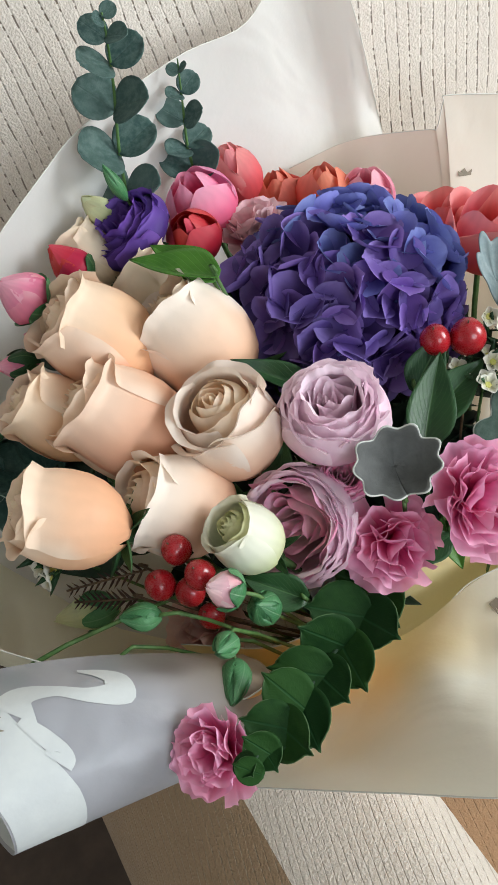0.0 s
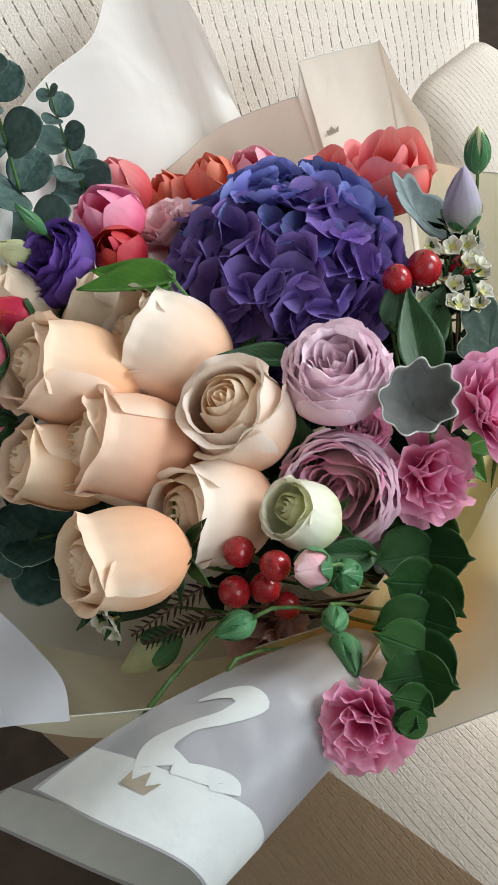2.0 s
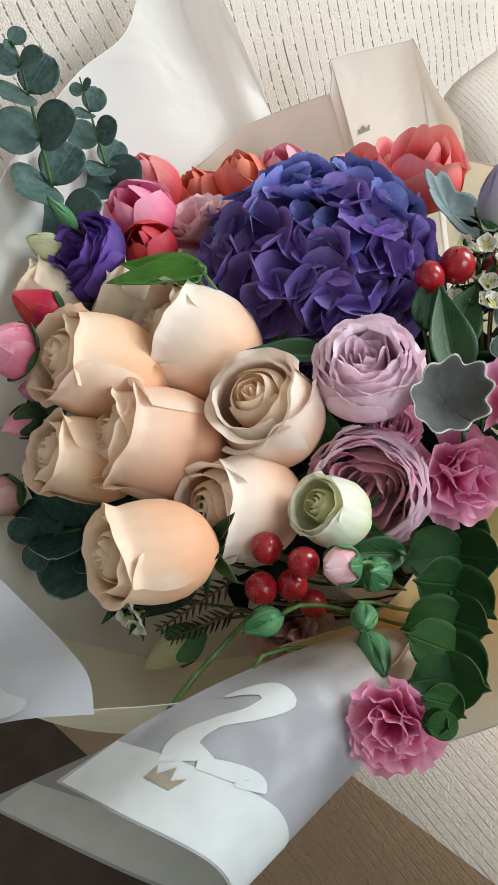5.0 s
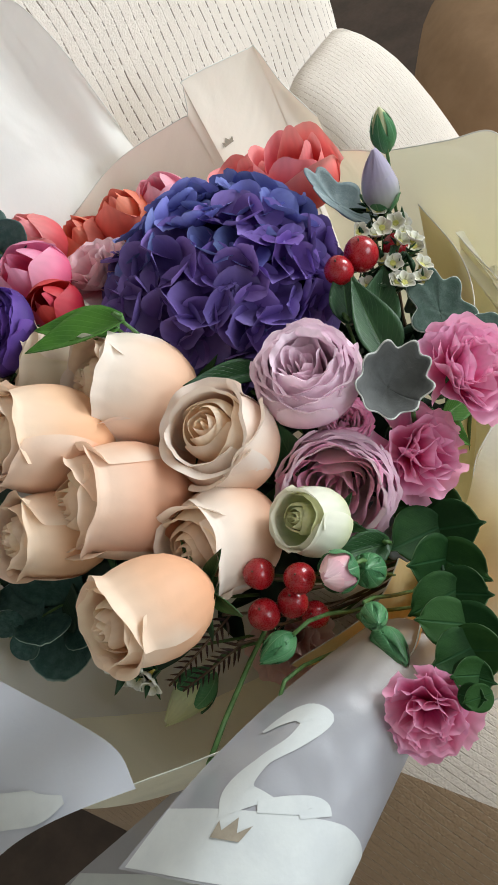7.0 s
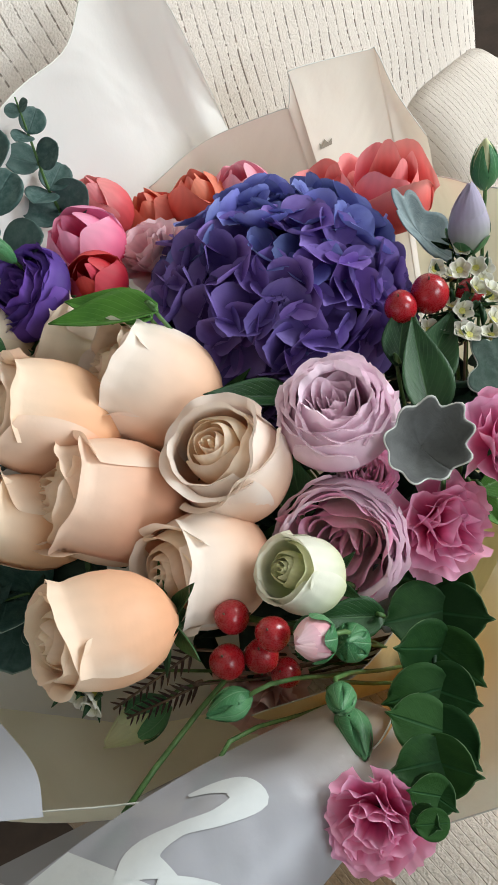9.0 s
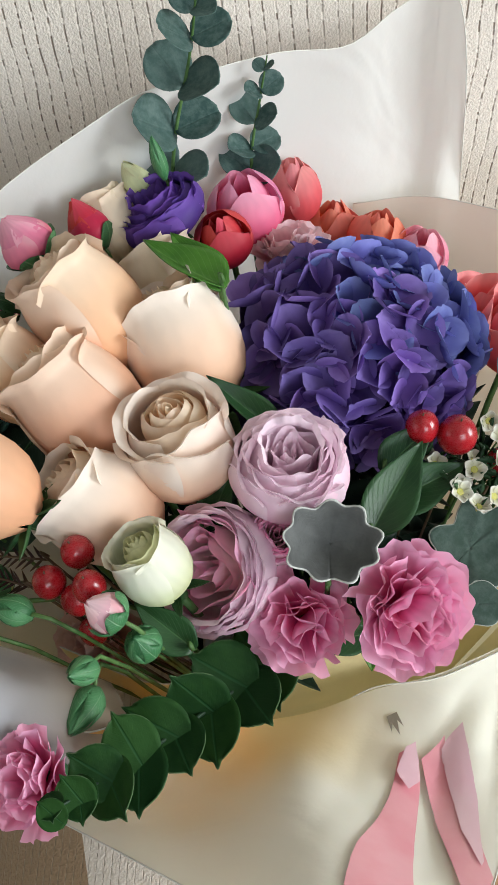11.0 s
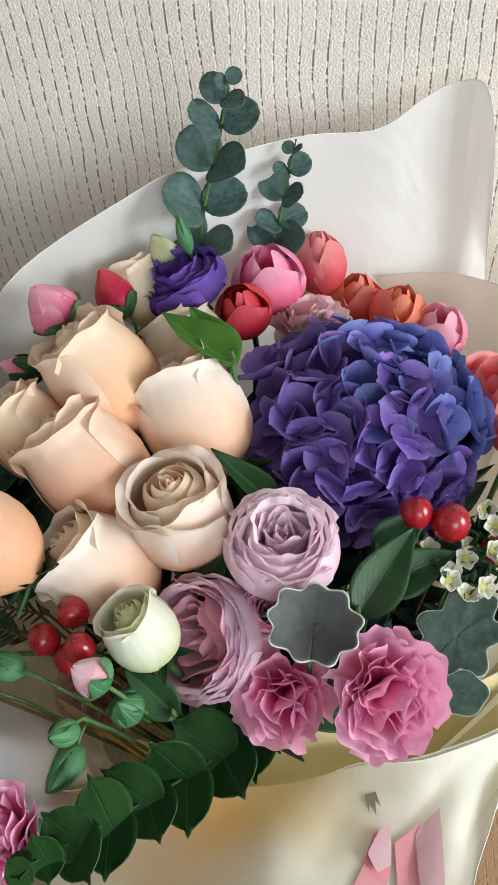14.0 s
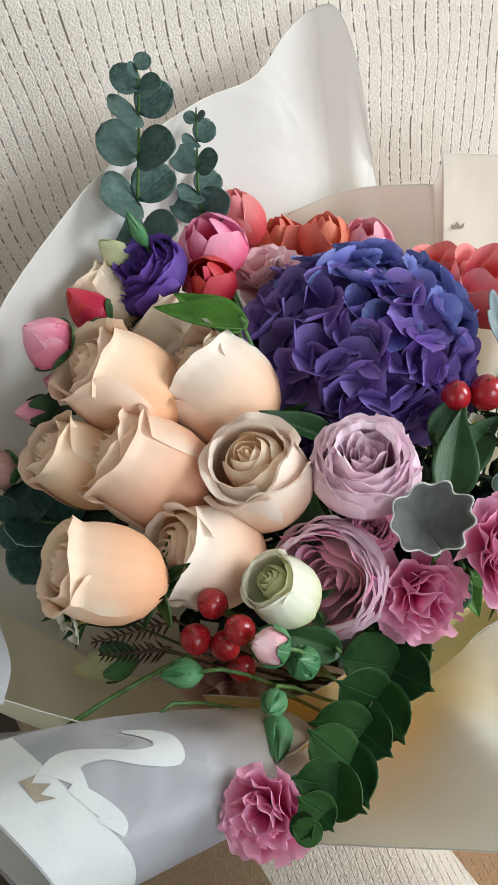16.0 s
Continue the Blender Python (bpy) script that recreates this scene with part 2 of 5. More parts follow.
STEM = plain_material("green_stem", (0.05, 0.12, 0.03), (0.10, 0.20, 0.06), 90, 0.5)
BROWNSTEM = plain_material("brown_stem", (0.08, 0.045, 0.03), (0.14, 0.09, 0.05), 90, 0.6)
SEPAL = leaf_material("sepal_green", (0.05, 0.20, 0.075), (0.12, 0.33, 0.14), (0.25, 0.45, 0.25), rough=0.4, share=0.2)
SEPALDARK = leaf_material("sepal_dark_green", (0.02, 0.075, 0.025), (0.05, 0.14, 0.04), (0.12, 0.2, 0.08), rough=0.45)
BERRY = plain_material("red_berry", (0.30, 0.006, 0.012), (0.42, 0.012, 0.02), 120, 0.28, 0.0002, 0.5, 0.0, 0.3)
FERN = leaf_material("russet_fern", (0.045, 0.018, 0.018), (0.09, 0.05, 0.035), rough=0.6)
YELLOW = plain_material("flower_eye", (0.45, 0.45, 0.08), (0.55, 0.5, 0.15), 300, 0.6)
FABRIC_BACK = fabric_material("ribbed_fabric_back", 0, (0.82, 0.75, 0.67), (0.20, 0.145, 0.105), 0.0125, 0.35)
FABRIC_ARM = fabric_material("ribbed_fabric_arm", 0, (0.74, 0.67, 0.59), (0.50, 0.41, 0.32), 0.0062, 0.5)
SEATCLOTH = fabric_material("tan_seat_fabric", 0, (0.42, 0.26, 0.15), (0.36, 0.22, 0.125), 0.009, 0.15)
# Browner arm fabric: the shade on the arm's outer slope is put into the colour.
ARM_SHADE = fabric_material("shaded_beaded_fabric", 0, (0.34, 0.235, 0.145), (0.46, 0.36, 0.25), 0.0065, 0.5)
FILM_WHITE = paper_material("frosted_white_film", (0.86, 0.86, 0.84), (0.90, 0.88, 0.84), 0.26, 0.20)
FILM_CREAM = paper_material("frosted_cream_film", (0.93, 0.91, 0.77), (0.95, 0.88, 0.62), 0.28, 0.0)
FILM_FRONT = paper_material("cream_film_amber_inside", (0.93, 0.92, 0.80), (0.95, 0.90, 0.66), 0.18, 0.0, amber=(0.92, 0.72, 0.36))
FILM_PEACH = paper_material("frosted_peach_film", (0.95, 0.88, 0.78), (0.95, 0.83, 0.68), 0.22, 0.10)
FILM_PALE = paper_material("frosted_pale_film", (0.92, 0.89, 0.74), (0.93, 0.86, 0.62), 0.22, 0.04)
# Cream film; its brown inner end paints in the shade below the roses.
FILM_SIDE = paper_material("cream_film_shaded_inside", (0.90, 0.87, 0.70), (0.93, 0.84, 0.56), 0.14, 0.0, amber=(0.42, 0.27, 0.12), amber_from=(0.55, 0.25), amber_reach=(0.45, 0.95))
FILM_AMBER = paper_material("amber_film", (0.84, 0.44, 0.13), (0.88, 0.45, 0.12), 0.35, 0.0)
FILM_YELLOW = paper_material("frosted_yellow_film", (0.93, 0.79, 0.44), (0.94, 0.78, 0.36), 0.25, 0.0)
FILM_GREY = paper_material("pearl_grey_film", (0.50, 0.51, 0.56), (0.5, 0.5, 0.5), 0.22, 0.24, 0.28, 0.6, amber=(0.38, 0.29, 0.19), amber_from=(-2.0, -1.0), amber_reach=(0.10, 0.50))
FILM_PEARL = paper_material("pale_pearl_film", (0.58, 0.61, 0.68), (0.6, 0.62, 0.66), 0.15, 0.10, 0.28, 0.6)
FILM_EDGE = plain_material("film_cut_edge", (0.70, 0.70, 0.64), (0.76, 0.76, 0.70), 60, 0.4)
PRINT_WHITE = plain_material("white_print", (0.58, 0.61, 0.61), (0.64, 0.67, 0.66), 40, 0.5)
PRINT_GOLD = plain_material("gold_print", (0.30, 0.26, 0.20), (0.36, 0.31, 0.24), 200, 0.5, 0.0002, 0.4, 0.1)
RIBBON = plain_material("pink_satin", (0.86, 0.34, 0.40), (0.90, 0.44, 0.49), 20, 0.38, 0.0003, 0.5)
RIBBONPALE = plain_material("pale_pink_satin", (0.88, 0.56, 0.64), (0.91, 0.64, 0.70), 20, 0.38, 0.0003, 0.5)
WALL = plain_material("wall_paint", (0.66, 0.63, 0.58), (0.72, 0.69, 0.64), 8, 0.8)
CEILING = plain_material("ceiling_paint", (0.70, 0.68, 0.64), (0.74, 0.72, 0.68), 8, 0.85)
FLOORWOOD = plain_material("dark_floor", (0.040, 0.026, 0.018), (0.065, 0.042, 0.03), 14, 0.55)
TANLEATHER = plain_material("tan_velour", (0.24, 0.15, 0.085), (0.30, 0.19, 0.11), 12, 0.85, 0.001, 0.15)
DARKWOOD = plain_material("dark_wood", (0.05, 0.03, 0.02), (0.08, 0.05, 0.03), 30, 0.5)
FRAMEPAINT = plain_material("white_window_frame", (0.75, 0.75, 0.73), (0.8, 0.8, 0.78), 20, 0.4)


# ---- geometry helpers ----
def mesh_of(name, verts, faces, mat, attrs=None):
    me = bpy.data.meshes.new(name)
    me.from_pydata([tuple(map(float, v)) for v in verts], [], faces)
    me.polygons.foreach_set("use_smooth", [True] * len(me.polygons))
    for key, values in (attrs or {}).items():
        a = me.attributes.new(key, "FLOAT", "POINT")
        a.data.foreach_set("value", np.asarray(values, dtype=np.float32))
    me.materials.append(mat)
    me.update()
    return me


def shell(name, P, mat, thick=0.0004, closed=False):
    """A sheet with thickness from a grid P[row, column, xyz]; rows run from claw to tip, columns across."""
    nv, nu, _ = P.shape
    v = np.repeat(np.linspace(0, 1, nv), nu)
    u = np.tile(np.linspace(0, 1, nu), nv)
    rim = np.maximum(v, np.abs(2 * u - 1) * np.minimum(1, v * 1.6))
    if thick <= 0:
        quads = [(i * nu + j, i * nu + j + 1, (i + 1) * nu + j + 1, (i + 1) * nu + j) for i in range(nv - 1) for j in range(nu - 1)]
        return mesh_of(name, P.reshape(-1, 3), quads, mat, {"tip": v, "across": u, "rim": rim})
    du = np.gradient(P, axis=1)
    dv = np.gradient(P, axis=0)
    nrm = np.cross(du, dv)
    ln = np.linalg.norm(nrm, axis=2, keepdims=True)
    nrm = nrm / np.maximum(ln, 1e-12)
    top = (P + nrm * thick / 2).reshape(-1, 3)
    bot = (P - nrm * thick / 2).reshape(-1, 3)
    k = nu * nv
    faces = []
    for i in range(nv - 1):
        for j in range(nu - 1):
            a, b, c, d = i * nu + j, i * nu + j + 1, (i + 1) * nu + j + 1, (i + 1) * nu + j
            faces.append((a, b, c, d))
            faces.append((k + d, k + c, k + b, k + a))
    edge = [j for j in range(nu)] + [i * nu + nu - 1 for i in range(1, nv)] + [(nv - 1) * nu + j for j in range(nu - 2, -1, -1)] + [i * nu for i in range(nv - 2, 0, -1)]
    for a, b in zip(edge, edge[1:] + edge[:1]):
        faces.append((b, a, k + a, k + b))
    attrs = {"tip": np.tile(v, 2), "across": np.tile(u, 2), "rim": np.tile(rim, 2)}
    return mesh_of(name, np.vstack([top, bot]), faces, mat, attrs)


def part(name, me, parent, m=None, label=""):
    ob = new(name, me)
    ob.parent = parent
    if m is not None:
        ob.matrix_basis = m
    if label:
        ob["label"] = label
    return ob


def thing(name, place, label, category, group="", axis=None, spin=0.0):
    ob = new(name)
    ob.empty_display_size = 0.01
    m = Matrix.Translation(place)
    if axis is not None:
        m = m @ Vector(axis).normalized().to_track_quat("Z", "Y").to_matrix().to_4x4() @ Matrix.Rotation(spin, 4, "Z")
    ob.matrix_world = m
    return tagged(ob, label, category, group)


def tube(name, pts, radius, mat, sides=8, taper=1.0):
    pts = [Vector(p) for p in pts]
    verts, faces = [], []
    n = len(pts)
    for i, p in enumerate(pts):
        d = (pts[min(i + 1, n - 1)] - pts[max(i - 1, 0)]).normalized()
        a = d.orthogonal().normalized() if i == 0 else (a - d * a.dot(d)).normalized()
        b = d.cross(a)
        r = radius * (1 + (taper - 1) * i / (n - 1))
        verts += [p + (a * math.cos(2 * math.pi * k / sides) + b * math.sin(2 * math.pi * k / sides)) * r for k in range(sides)]
    for i in range(n - 1):
        for k in range(sides):
            faces.append((i * sides + k, i * sides + (k + 1) % sides, (i + 1) * sides + (k + 1) % sides, (i + 1) * sides + k))
    faces.append(tuple(range(sides - 1, -1, -1)))
    faces.append(tuple((n - 1) * sides + k for k in range(sides)))
    return mesh_of(name, verts, faces, mat)


def curve(points, n):
    """Catmull-Rom through points, n samples."""
    p = np.array(points, float)
    p = np.vstack([2 * p[0] - p[1], p, 2 * p[-1] - p[-2]])
    out = []
    for s in np.linspace(0, len(p) - 3 - 1e-9, n):
        i = int(s)
        t = s - i
        a, b, c, d = p[i:i + 4]
        out.append(0.5 * (2 * b + (c - a) * t + (2 * a - 5 * b + 4 * c - d) * t * t + (3 * b - a - 3 * c + d) * t ** 3))
    return np.array(out)


def lathe(name, prof, mat, sides=16, bumpy=0.0, seed=0):
    """A turned body from (radius, height) pairs."""
    rng = random.Random(seed)
    verts, faces = [], []
    for r, z in prof:
        for k in range(sides):
            q = 1 + bumpy * math.sin(3 * 2 * math.pi * k / sides + seed)
            verts.append((r * q * math.cos(2 * math.pi * k / sides), r * q * math.sin(2 * math.pi * k / sides), z))
    n = len(prof)
    for i in range(n - 1):
        for k in range(sides):
            faces.append((i * sides + k, i * sides + (k + 1) % sides, (i + 1) * sides + (k + 1) % sides, (i + 1) * sides + k))
    faces.append(tuple(range(sides - 1, -1, -1)))
    faces.append(tuple((n - 1) * sides + k for k in range(sides)))
    tips = np.repeat(np.linspace(0, 1, n), sides)
    return mesh_of(name, verts, faces, mat, {"tip": tips, "across": np.tile(np.linspace(0, 1, sides), n), "rim": tips * 0})


def wrap_petal(name, R, L, mat, half, prof, lip=0.0, z0=0.0, top=1.0, drop=0.25, pinch=0.0, wave=0.0, ph=0.0, nu=11, nv=10, thick=0.0, spread=0.0, jag=0.0):
    """A petal that wraps round the flower's axis: prof gives the radius along it, lip curls the rim outwards."""
    V, U = np.meshgrid(np.linspace(0, 1, nv), np.linspace(-1, 1, nu), indexing="ij")
    wid = half * (0.45 + 0.55 * np.sin(np.pi * np.clip(0.12 + 0.62 * V, 0, 1)))
    th = U * wid * (1 + spread * (1 - V))
    vv = V * (1 - drop * np.abs(U) ** 2.6 * V)
    xs = np.linspace(0, 1, len(prof))
    r = R * np.interp(vv, xs, prof)
    curl = lip * np.clip((V - 0.74) / 0.26, 0, 1) ** 2 * (1 - 0.35 * U ** 2)
    side = lip * 0.22 * np.clip(np.abs(U) - 0.55, 0, 1) ** 2 / 0.2 * V
    r = r + R * (curl + side * 0.6) + R * wave * np.sin(5 * U + ph) * V ** 2
    z = z0 + L * top * vv - L * curl * 0.35 + L * wave * 0.6 * np.sin(4 * U + ph * 1.7) * V ** 3
    z = z + L * jag * (np.sin(9 * U + ph * 3) + 0.6 * np.sin(17 * U + ph * 5)) * V ** 9
    r = r + R * jag * 1.6 * np.sin(11 * U + ph * 2) * V ** 7
    z = z + L * pinch * np.exp(-(U / 0.16) ** 2) * V ** 8
    return shell(name, np.stack([r * np.cos(th), r * np.sin(th), z], axis=2), mat, thick)


def blade(name, L, W, mat, shape="oval", cup=0.0, bend=0.0, ruffle=0.0, k=9, ph=0.0, serr=0.0, fold=0.0, nu=9, nv=9, thick=0.0004, tipped=0.0):
    """A leaf or free petal: grows along +Y from the origin, its face to +Z."""
    v = np.linspace(0, 1, nv)
    V, U = np.meshgrid(v, np.linspace(-1, 1, nu), indexing="ij")
    if shape == "oval":
        w = np.sin(np.pi * np.clip(V, 0.02, 0.99) ** 0.85) ** 0.75
    elif shape == "round":
        w = np.sqrt(np.clip(1 - (2 * np.clip(V, 0.01, 0.985) - 1) ** 2, 0.0, 1))
    elif shape == "fan":
        w = 0.12 + 0.88 * np.clip(V, 0, 1) ** 0.8
    elif shape == "pointed":
        w = np.sin(np.pi * np.clip(V, 0.02, 1) ** 0.7) ** 0.9 * (1 - 0.25 * V) + 0.012
    else:
        w = np.ones_like(V)
    y = L * V
    if shape == "fan":
        y = L * V * (1 - 0.22 * U ** 2) * (1 + serr * np.sin(k * 2.3 * U + ph) * V ** 3)
    y = y + L * tipped * np.exp(-(U / 0.35) ** 2) * V ** 4
    x = W / 2 * w * U
    z = cup * L * (U ** 2) * w + ruffle * L * np.sin(k * U + ph) * V ** 2
    z = z + fold * L * np.abs(U) * w
    if bend:
        a = bend * V
        y, z = y * np.cos(a / 2) - z * np.sin(a), L * V * np.sin(a / 2) + z * np.cos(a)
    return shell(name, np.stack([x, y, z], axis=2), mat, thick)


def radial(az, tilt, r=0.0, z=0.0, roll=0.0, s=1.0):
    """The pose of a blade on a flower: out along azimuth az, raised by tilt from the flat."""
    return Matrix.Rotation(az, 4, "Z") @ Matrix.Translation((0, r, z)) @ Matrix.Rotation(tilt, 4, "X") @ Matrix.Rotation(roll, 4, "Y") @ Matrix.Scale(s, 4)


NECK = Vector((0.09, 0.30, 0.22))


def stem_to_neck(ob, start_local, radius=0.0022, mat=None, bow=0.02):
    """The stem runs from the flower's base down to where the stalks are tied."""
    inv = ob.matrix_world.inverted()
    a = ob.matrix_world @ Vector(start_local)
    ax = (ob.matrix_world.to_3x3() @ Vector((0, 0, -1))).normalized()
    b = NECK + Vector((random.uniform(-0.016, 0.016), random.uniform(-0.016, 0.016), 0))
    foot = b + (b - a).normalized() * 0.10
    foot.z = 0.128
    p = [a - ax * 0.004, a + ax * bow, a.lerp(b, 0.35) + Vector((0, 0, -0.03)), a.lerp(b, 0.7) + Vector((0, 0, -0.01)), b, foot]
    pts = [inv @ Vector(q) for q in curve([tuple(v) for v in p], 14)]
    part("stem", tube("stem", pts, radius, mat or STEM), ob)


# ---- room ----
def box(name, lo, hi, mat, label="", category="", bevel=0.0, seg=3, kind="structure"):
    bm = bmesh.new()
    bmesh.ops.create_cube(bm, size=1.0)
    c = [(a + b) / 2 for a, b in zip(lo, hi)]
    for v in bm.verts:
        v.co = Vector([q * (b - a) for q, a, b in zip(v.co, lo, hi)])
    if bevel:
        bmesh.ops.bevel(bm, geom=bm.edges[:], offset=bevel, segments=seg, profile=0.5, affect="EDGES")
    me = bpy.data.meshes.new(name)
    bm.to_mesh(me)
    bm.free()
    if bevel:
        me.polygons.foreach_set("use_smooth", [True] * len(me.polygons))
    me.materials.append(mat)
    ob = new(name, me)
    ob.location = c
    return tagged(ob, label, category, "", kind) if label else ob


X0, X1, Y0, Y1, Z0, Z1 = -2.2, 2.4, -2.5, 1.8, -0.30, 2.40
box("floor", (X0 - 0.1, Y0 - 0.1, Z0 - 0.1), (X1 + 0.1, Y1 + 0.1, Z0), FLOORWOOD, "dark brown wooden floor in shade", "floor")
# Ceiling and walls stay out of view; their pale paint is there to bounce fill.
box("ceiling", (X0 - 0.1, Y0 - 0.1, Z1), (X1 + 0.1, Y1 + 0.1, Z1 + 0.1), CEILING, "unseen off-white ceiling that bounces fill light", "ceiling")
box("wall_north", (X0, Y1, Z0), (X1, Y1 + 0.1, Z1), WALL, "unseen pale room wall that bounces fill light", "wall")
box("wall_west", (X0 - 0.1, Y0, Z0), (X0, Y1, Z1), WALL, "unseen pale room wall that bounces fill light", "wall")


def wall_with_opening(name, along, at, lo, hi, a0, a1, z0, z1):
    """A wall across x or y with one window opening through it."""
    holder = new(name)
    tagged(holder, "unseen pale room wall with a window opening", "wall", "", "structure")
    th = 0.1
    for l, h, zl, zh in ((lo, a0, Z0, Z1), (a1, hi, Z0, Z1), (a0, a1, Z0, z0), (a0, a1, z1, Z1)):
        if along == "y":
            ob = box("wall_panel", (at, l, zl), (at + th, h, zh), WALL)
        else:
            ob = box("wall_panel", (l, at - th, zl), (h, at, zh), WALL)
        ob.parent = holder
    return holder


def window(name, along, at, a0, a1, z0, z1):
    w = new(name)
    tagged(w, "unseen white framed window letting in daylight", "window", "", "structure")
    f = 0.05
    am = (a0 + a1) / 2
    for l, h, zl, zh in ((a0, a0 + f, z0, z1), (a1 - f, a1, z0, z1), (a0 + f, a1 - f, z0, z0 + f), (a0 + f, a1 - f, z1 - f, z1), (am - f / 2, am + f / 2, z0 + f, z1 - f)):
        if along == "y":
            ob = box("frame_bar", (at + 0.03, l, zl), (at + 0.07, h, zh), FRAMEPAINT)
        else:
            ob = box("frame_bar", (l, at - 0.07, zl), (h, at - 0.03, zh), FRAMEPAINT)
        ob.parent = w


wall_with_opening("wall_east", "y", X1, Y0, Y1, -0.90, 0.40, 0.60, 1.90)
window("window_1", "y", X1, -0.90, 0.40, 0.60, 1.90)
# South opening and window are made up, set where the front fill lamp stands.
wall_with_opening("wall_south", "x", Y0, X0, X1, 0.1, 1.7, 0.85, 2.15)
window("added_window", "x", Y0, 0.1, 1.7, 0.85, 2.15)


# ---- armchair ----
def soft_block(name, lo, hi, mat, bevel, bulge=0.0, seed=0, cuts=10):
    """An upholstered block: rounded edges, softly uneven faces."""
    bm = bmesh.new()
    bmesh.ops.create_cube(bm, size=1.0)
    size = [b - a for a, b in zip(lo, hi)]
    for v in bm.verts:
        v.co = Vector([q * s for q, s in zip(v.co, size)])
    bmesh.ops.subdivide_edges(bm, edges=bm.edges[:], cuts=cuts, use_grid_fill=True)
    half = Vector([s / 2 for s in size])
    for v in bm.verts:
        core = Vector([max(-(h - bevel), min(h - bevel, q)) for q, h in zip(v.co, half)])
        d = v.co - core
        big = max(abs(d.x), abs(d.y), abs(d.z))
        if d.length > 1e-9:
            v.co = core + d.normalized() * min(bevel, big if big > 0 else bevel)
        n = noise.noise(v.co * 6 + Vector((seed, 0, 0)))
        v.co += (d.normalized() if d.length > 1e-9 else Vector()) * (bulge * n)
    me = bpy.data.meshes.new(name)
    bm.to_mesh(me)
    bm.free()
    me.polygons.foreach_set("use_smooth", [True] * len(me.polygons))
    me.materials.append(mat)
    ob = new(name, me)
    ob.location = [(a + b) / 2 for a, b in zip(lo, hi)]
    return ob


SEAT = 0.12
chair = thing("armchair", (0.25, 0.4, Z0), "cream ribbed fabric armchair with padded arms, shade painted brown on one outer side", "armchair")


def under(ob, parent):
    ob.parent = parent
    ob.matrix_parent_inverse = parent.matrix_world.inverted()
    return ob


bpy.context.view_layer.update()
under(soft_block("backrest", (-0.30, 0.75, -0.1), (0.665, 0.93, 1.0), FABRIC_BACK, 0.035, 0.004, 1, 24), chair)
under(soft_block("seat_cushion", (-0.075, -0.06, SEAT - 0.17), (0.50, 0.75, SEAT), SEATCLOTH, 0.04, 0.004, 2, 16), chair)
under(soft_block("seat_base", (-0.03, -0.03, Z0 + 0.08), (0.50, 0.75, SEAT - 0.17), FABRIC_ARM, 0.02, 0.0, 3, 4), chair)


def swept_arm(name, xin, xout, rows, slope=0.4, splay=0.0, shade_mat=None):
    """A padded arm: rounded top whose height follows rows of (y, top)."""
    sgn = 1 if xout > xin else -1
    w = abs(xout - xin)
    rr = min(w * 0.47, 0.092)
    ys = np.linspace(rows[0][0], rows[-1][0], 40)
    tops = np.interp(ys, [r[0] for r in rows], [r[1] for r in rows])
    for _ in range(3):
        tops = np.convolve(np.pad(tops, 2, mode="edge"), np.ones(5) / 5, "valid")
    ri = min(rr * 0.6, w * (1 - slope) - 0.004)
    sec = [(ri * (1 - math.cos(a)), -ri * (1 - math.sin(a))) for a in np.linspace(0, math.pi / 2, 7)]
    far, fall = w * slope, max(rr, w * slope * 0.85)
    sec += [(w - far + far * math.cos(a), -fall + fall * math.sin(a)) for a in np.linspace(math.pi / 2, 0, 11)]
    n = len(sec) + 2
    verts, faces = [], []
    for i, (y, t) in enumerate(zip(ys, tops)):
        e = min(i, 2) / 2
        verts.append((xin, y, Z0 + 0.08))
        for a, b in sec:
            verts.append((xin + sgn * (a + (w / 2 - a) * (1 - e) * 0.12), y, t + b - (1 - e) * 0.02))
        verts.append((xout, y, Z0 + 0.08))
    for i in range(len(ys) - 1):
        for j in range(n - 1):
            q = (i * n + j, i * n + j + 1, (i + 1) * n + j + 1, (i + 1) * n + j)
            faces.append(q if sgn < 0 else q[::-1])
    faces.append(tuple(range(n)))
    faces.append(tuple((len(ys) - 1) * n + j for j in range(n - 1, -1, -1)))
    verts = [(x + splay * (0.45 - y), y, z) for x, y, z in verts]
    me = mesh_of(name, verts, faces, FABRIC_ARM)
    # The outer slope takes the darker fabric as painted shade.
    if shade_mat:
        me.materials.append(shade_mat)
        for k in range((len(ys) - 1) * (n - 1)):
            me.polygons[k].material_index = 1 if k % (n - 1) >= 10 else 0
    return new(name, me)


under(swept_arm("armrest", -0.035, -0.335, [(-0.08, 0.33), (0.3, 0.335), (0.5, 0.34), (0.75, 0.36)], 0.76, 0.25, ARM_SHADE), chair)
under(swept_arm("armrest", 0.50, 0.69, [(-0.08, 0.02), (0.45, 0.03), (0.55, 0.09), (0.60, 0.21), (0.64, 0.32), (0.67, 0.375), (0.75, 0.385)]), chair)
seam = [(-0.334 + 0.25 * (0.45 - y), y, 0.115) for y in np.linspace(-0.06, 0.74, 12)]
under(new("piping", tube("piping", seam, 0.004, FABRIC_ARM)), chair)
leg_mesh = lathe("leg", [(0.015, 0), (0.018, 0.04), (0.024, 0.085)], DARKWOOD)
for lx in (-0.12, 0.64):
    for ly in (0.0, 0.85):
        part("leg", leg_mesh, chair, Matrix.Translation((lx - 0.25, ly - 0.4, 0)))

pouffe = thing("pouffe", (1.10, 0.55, Z0), "rounded tan velour pouffe standing beside the chair", "pouffe")
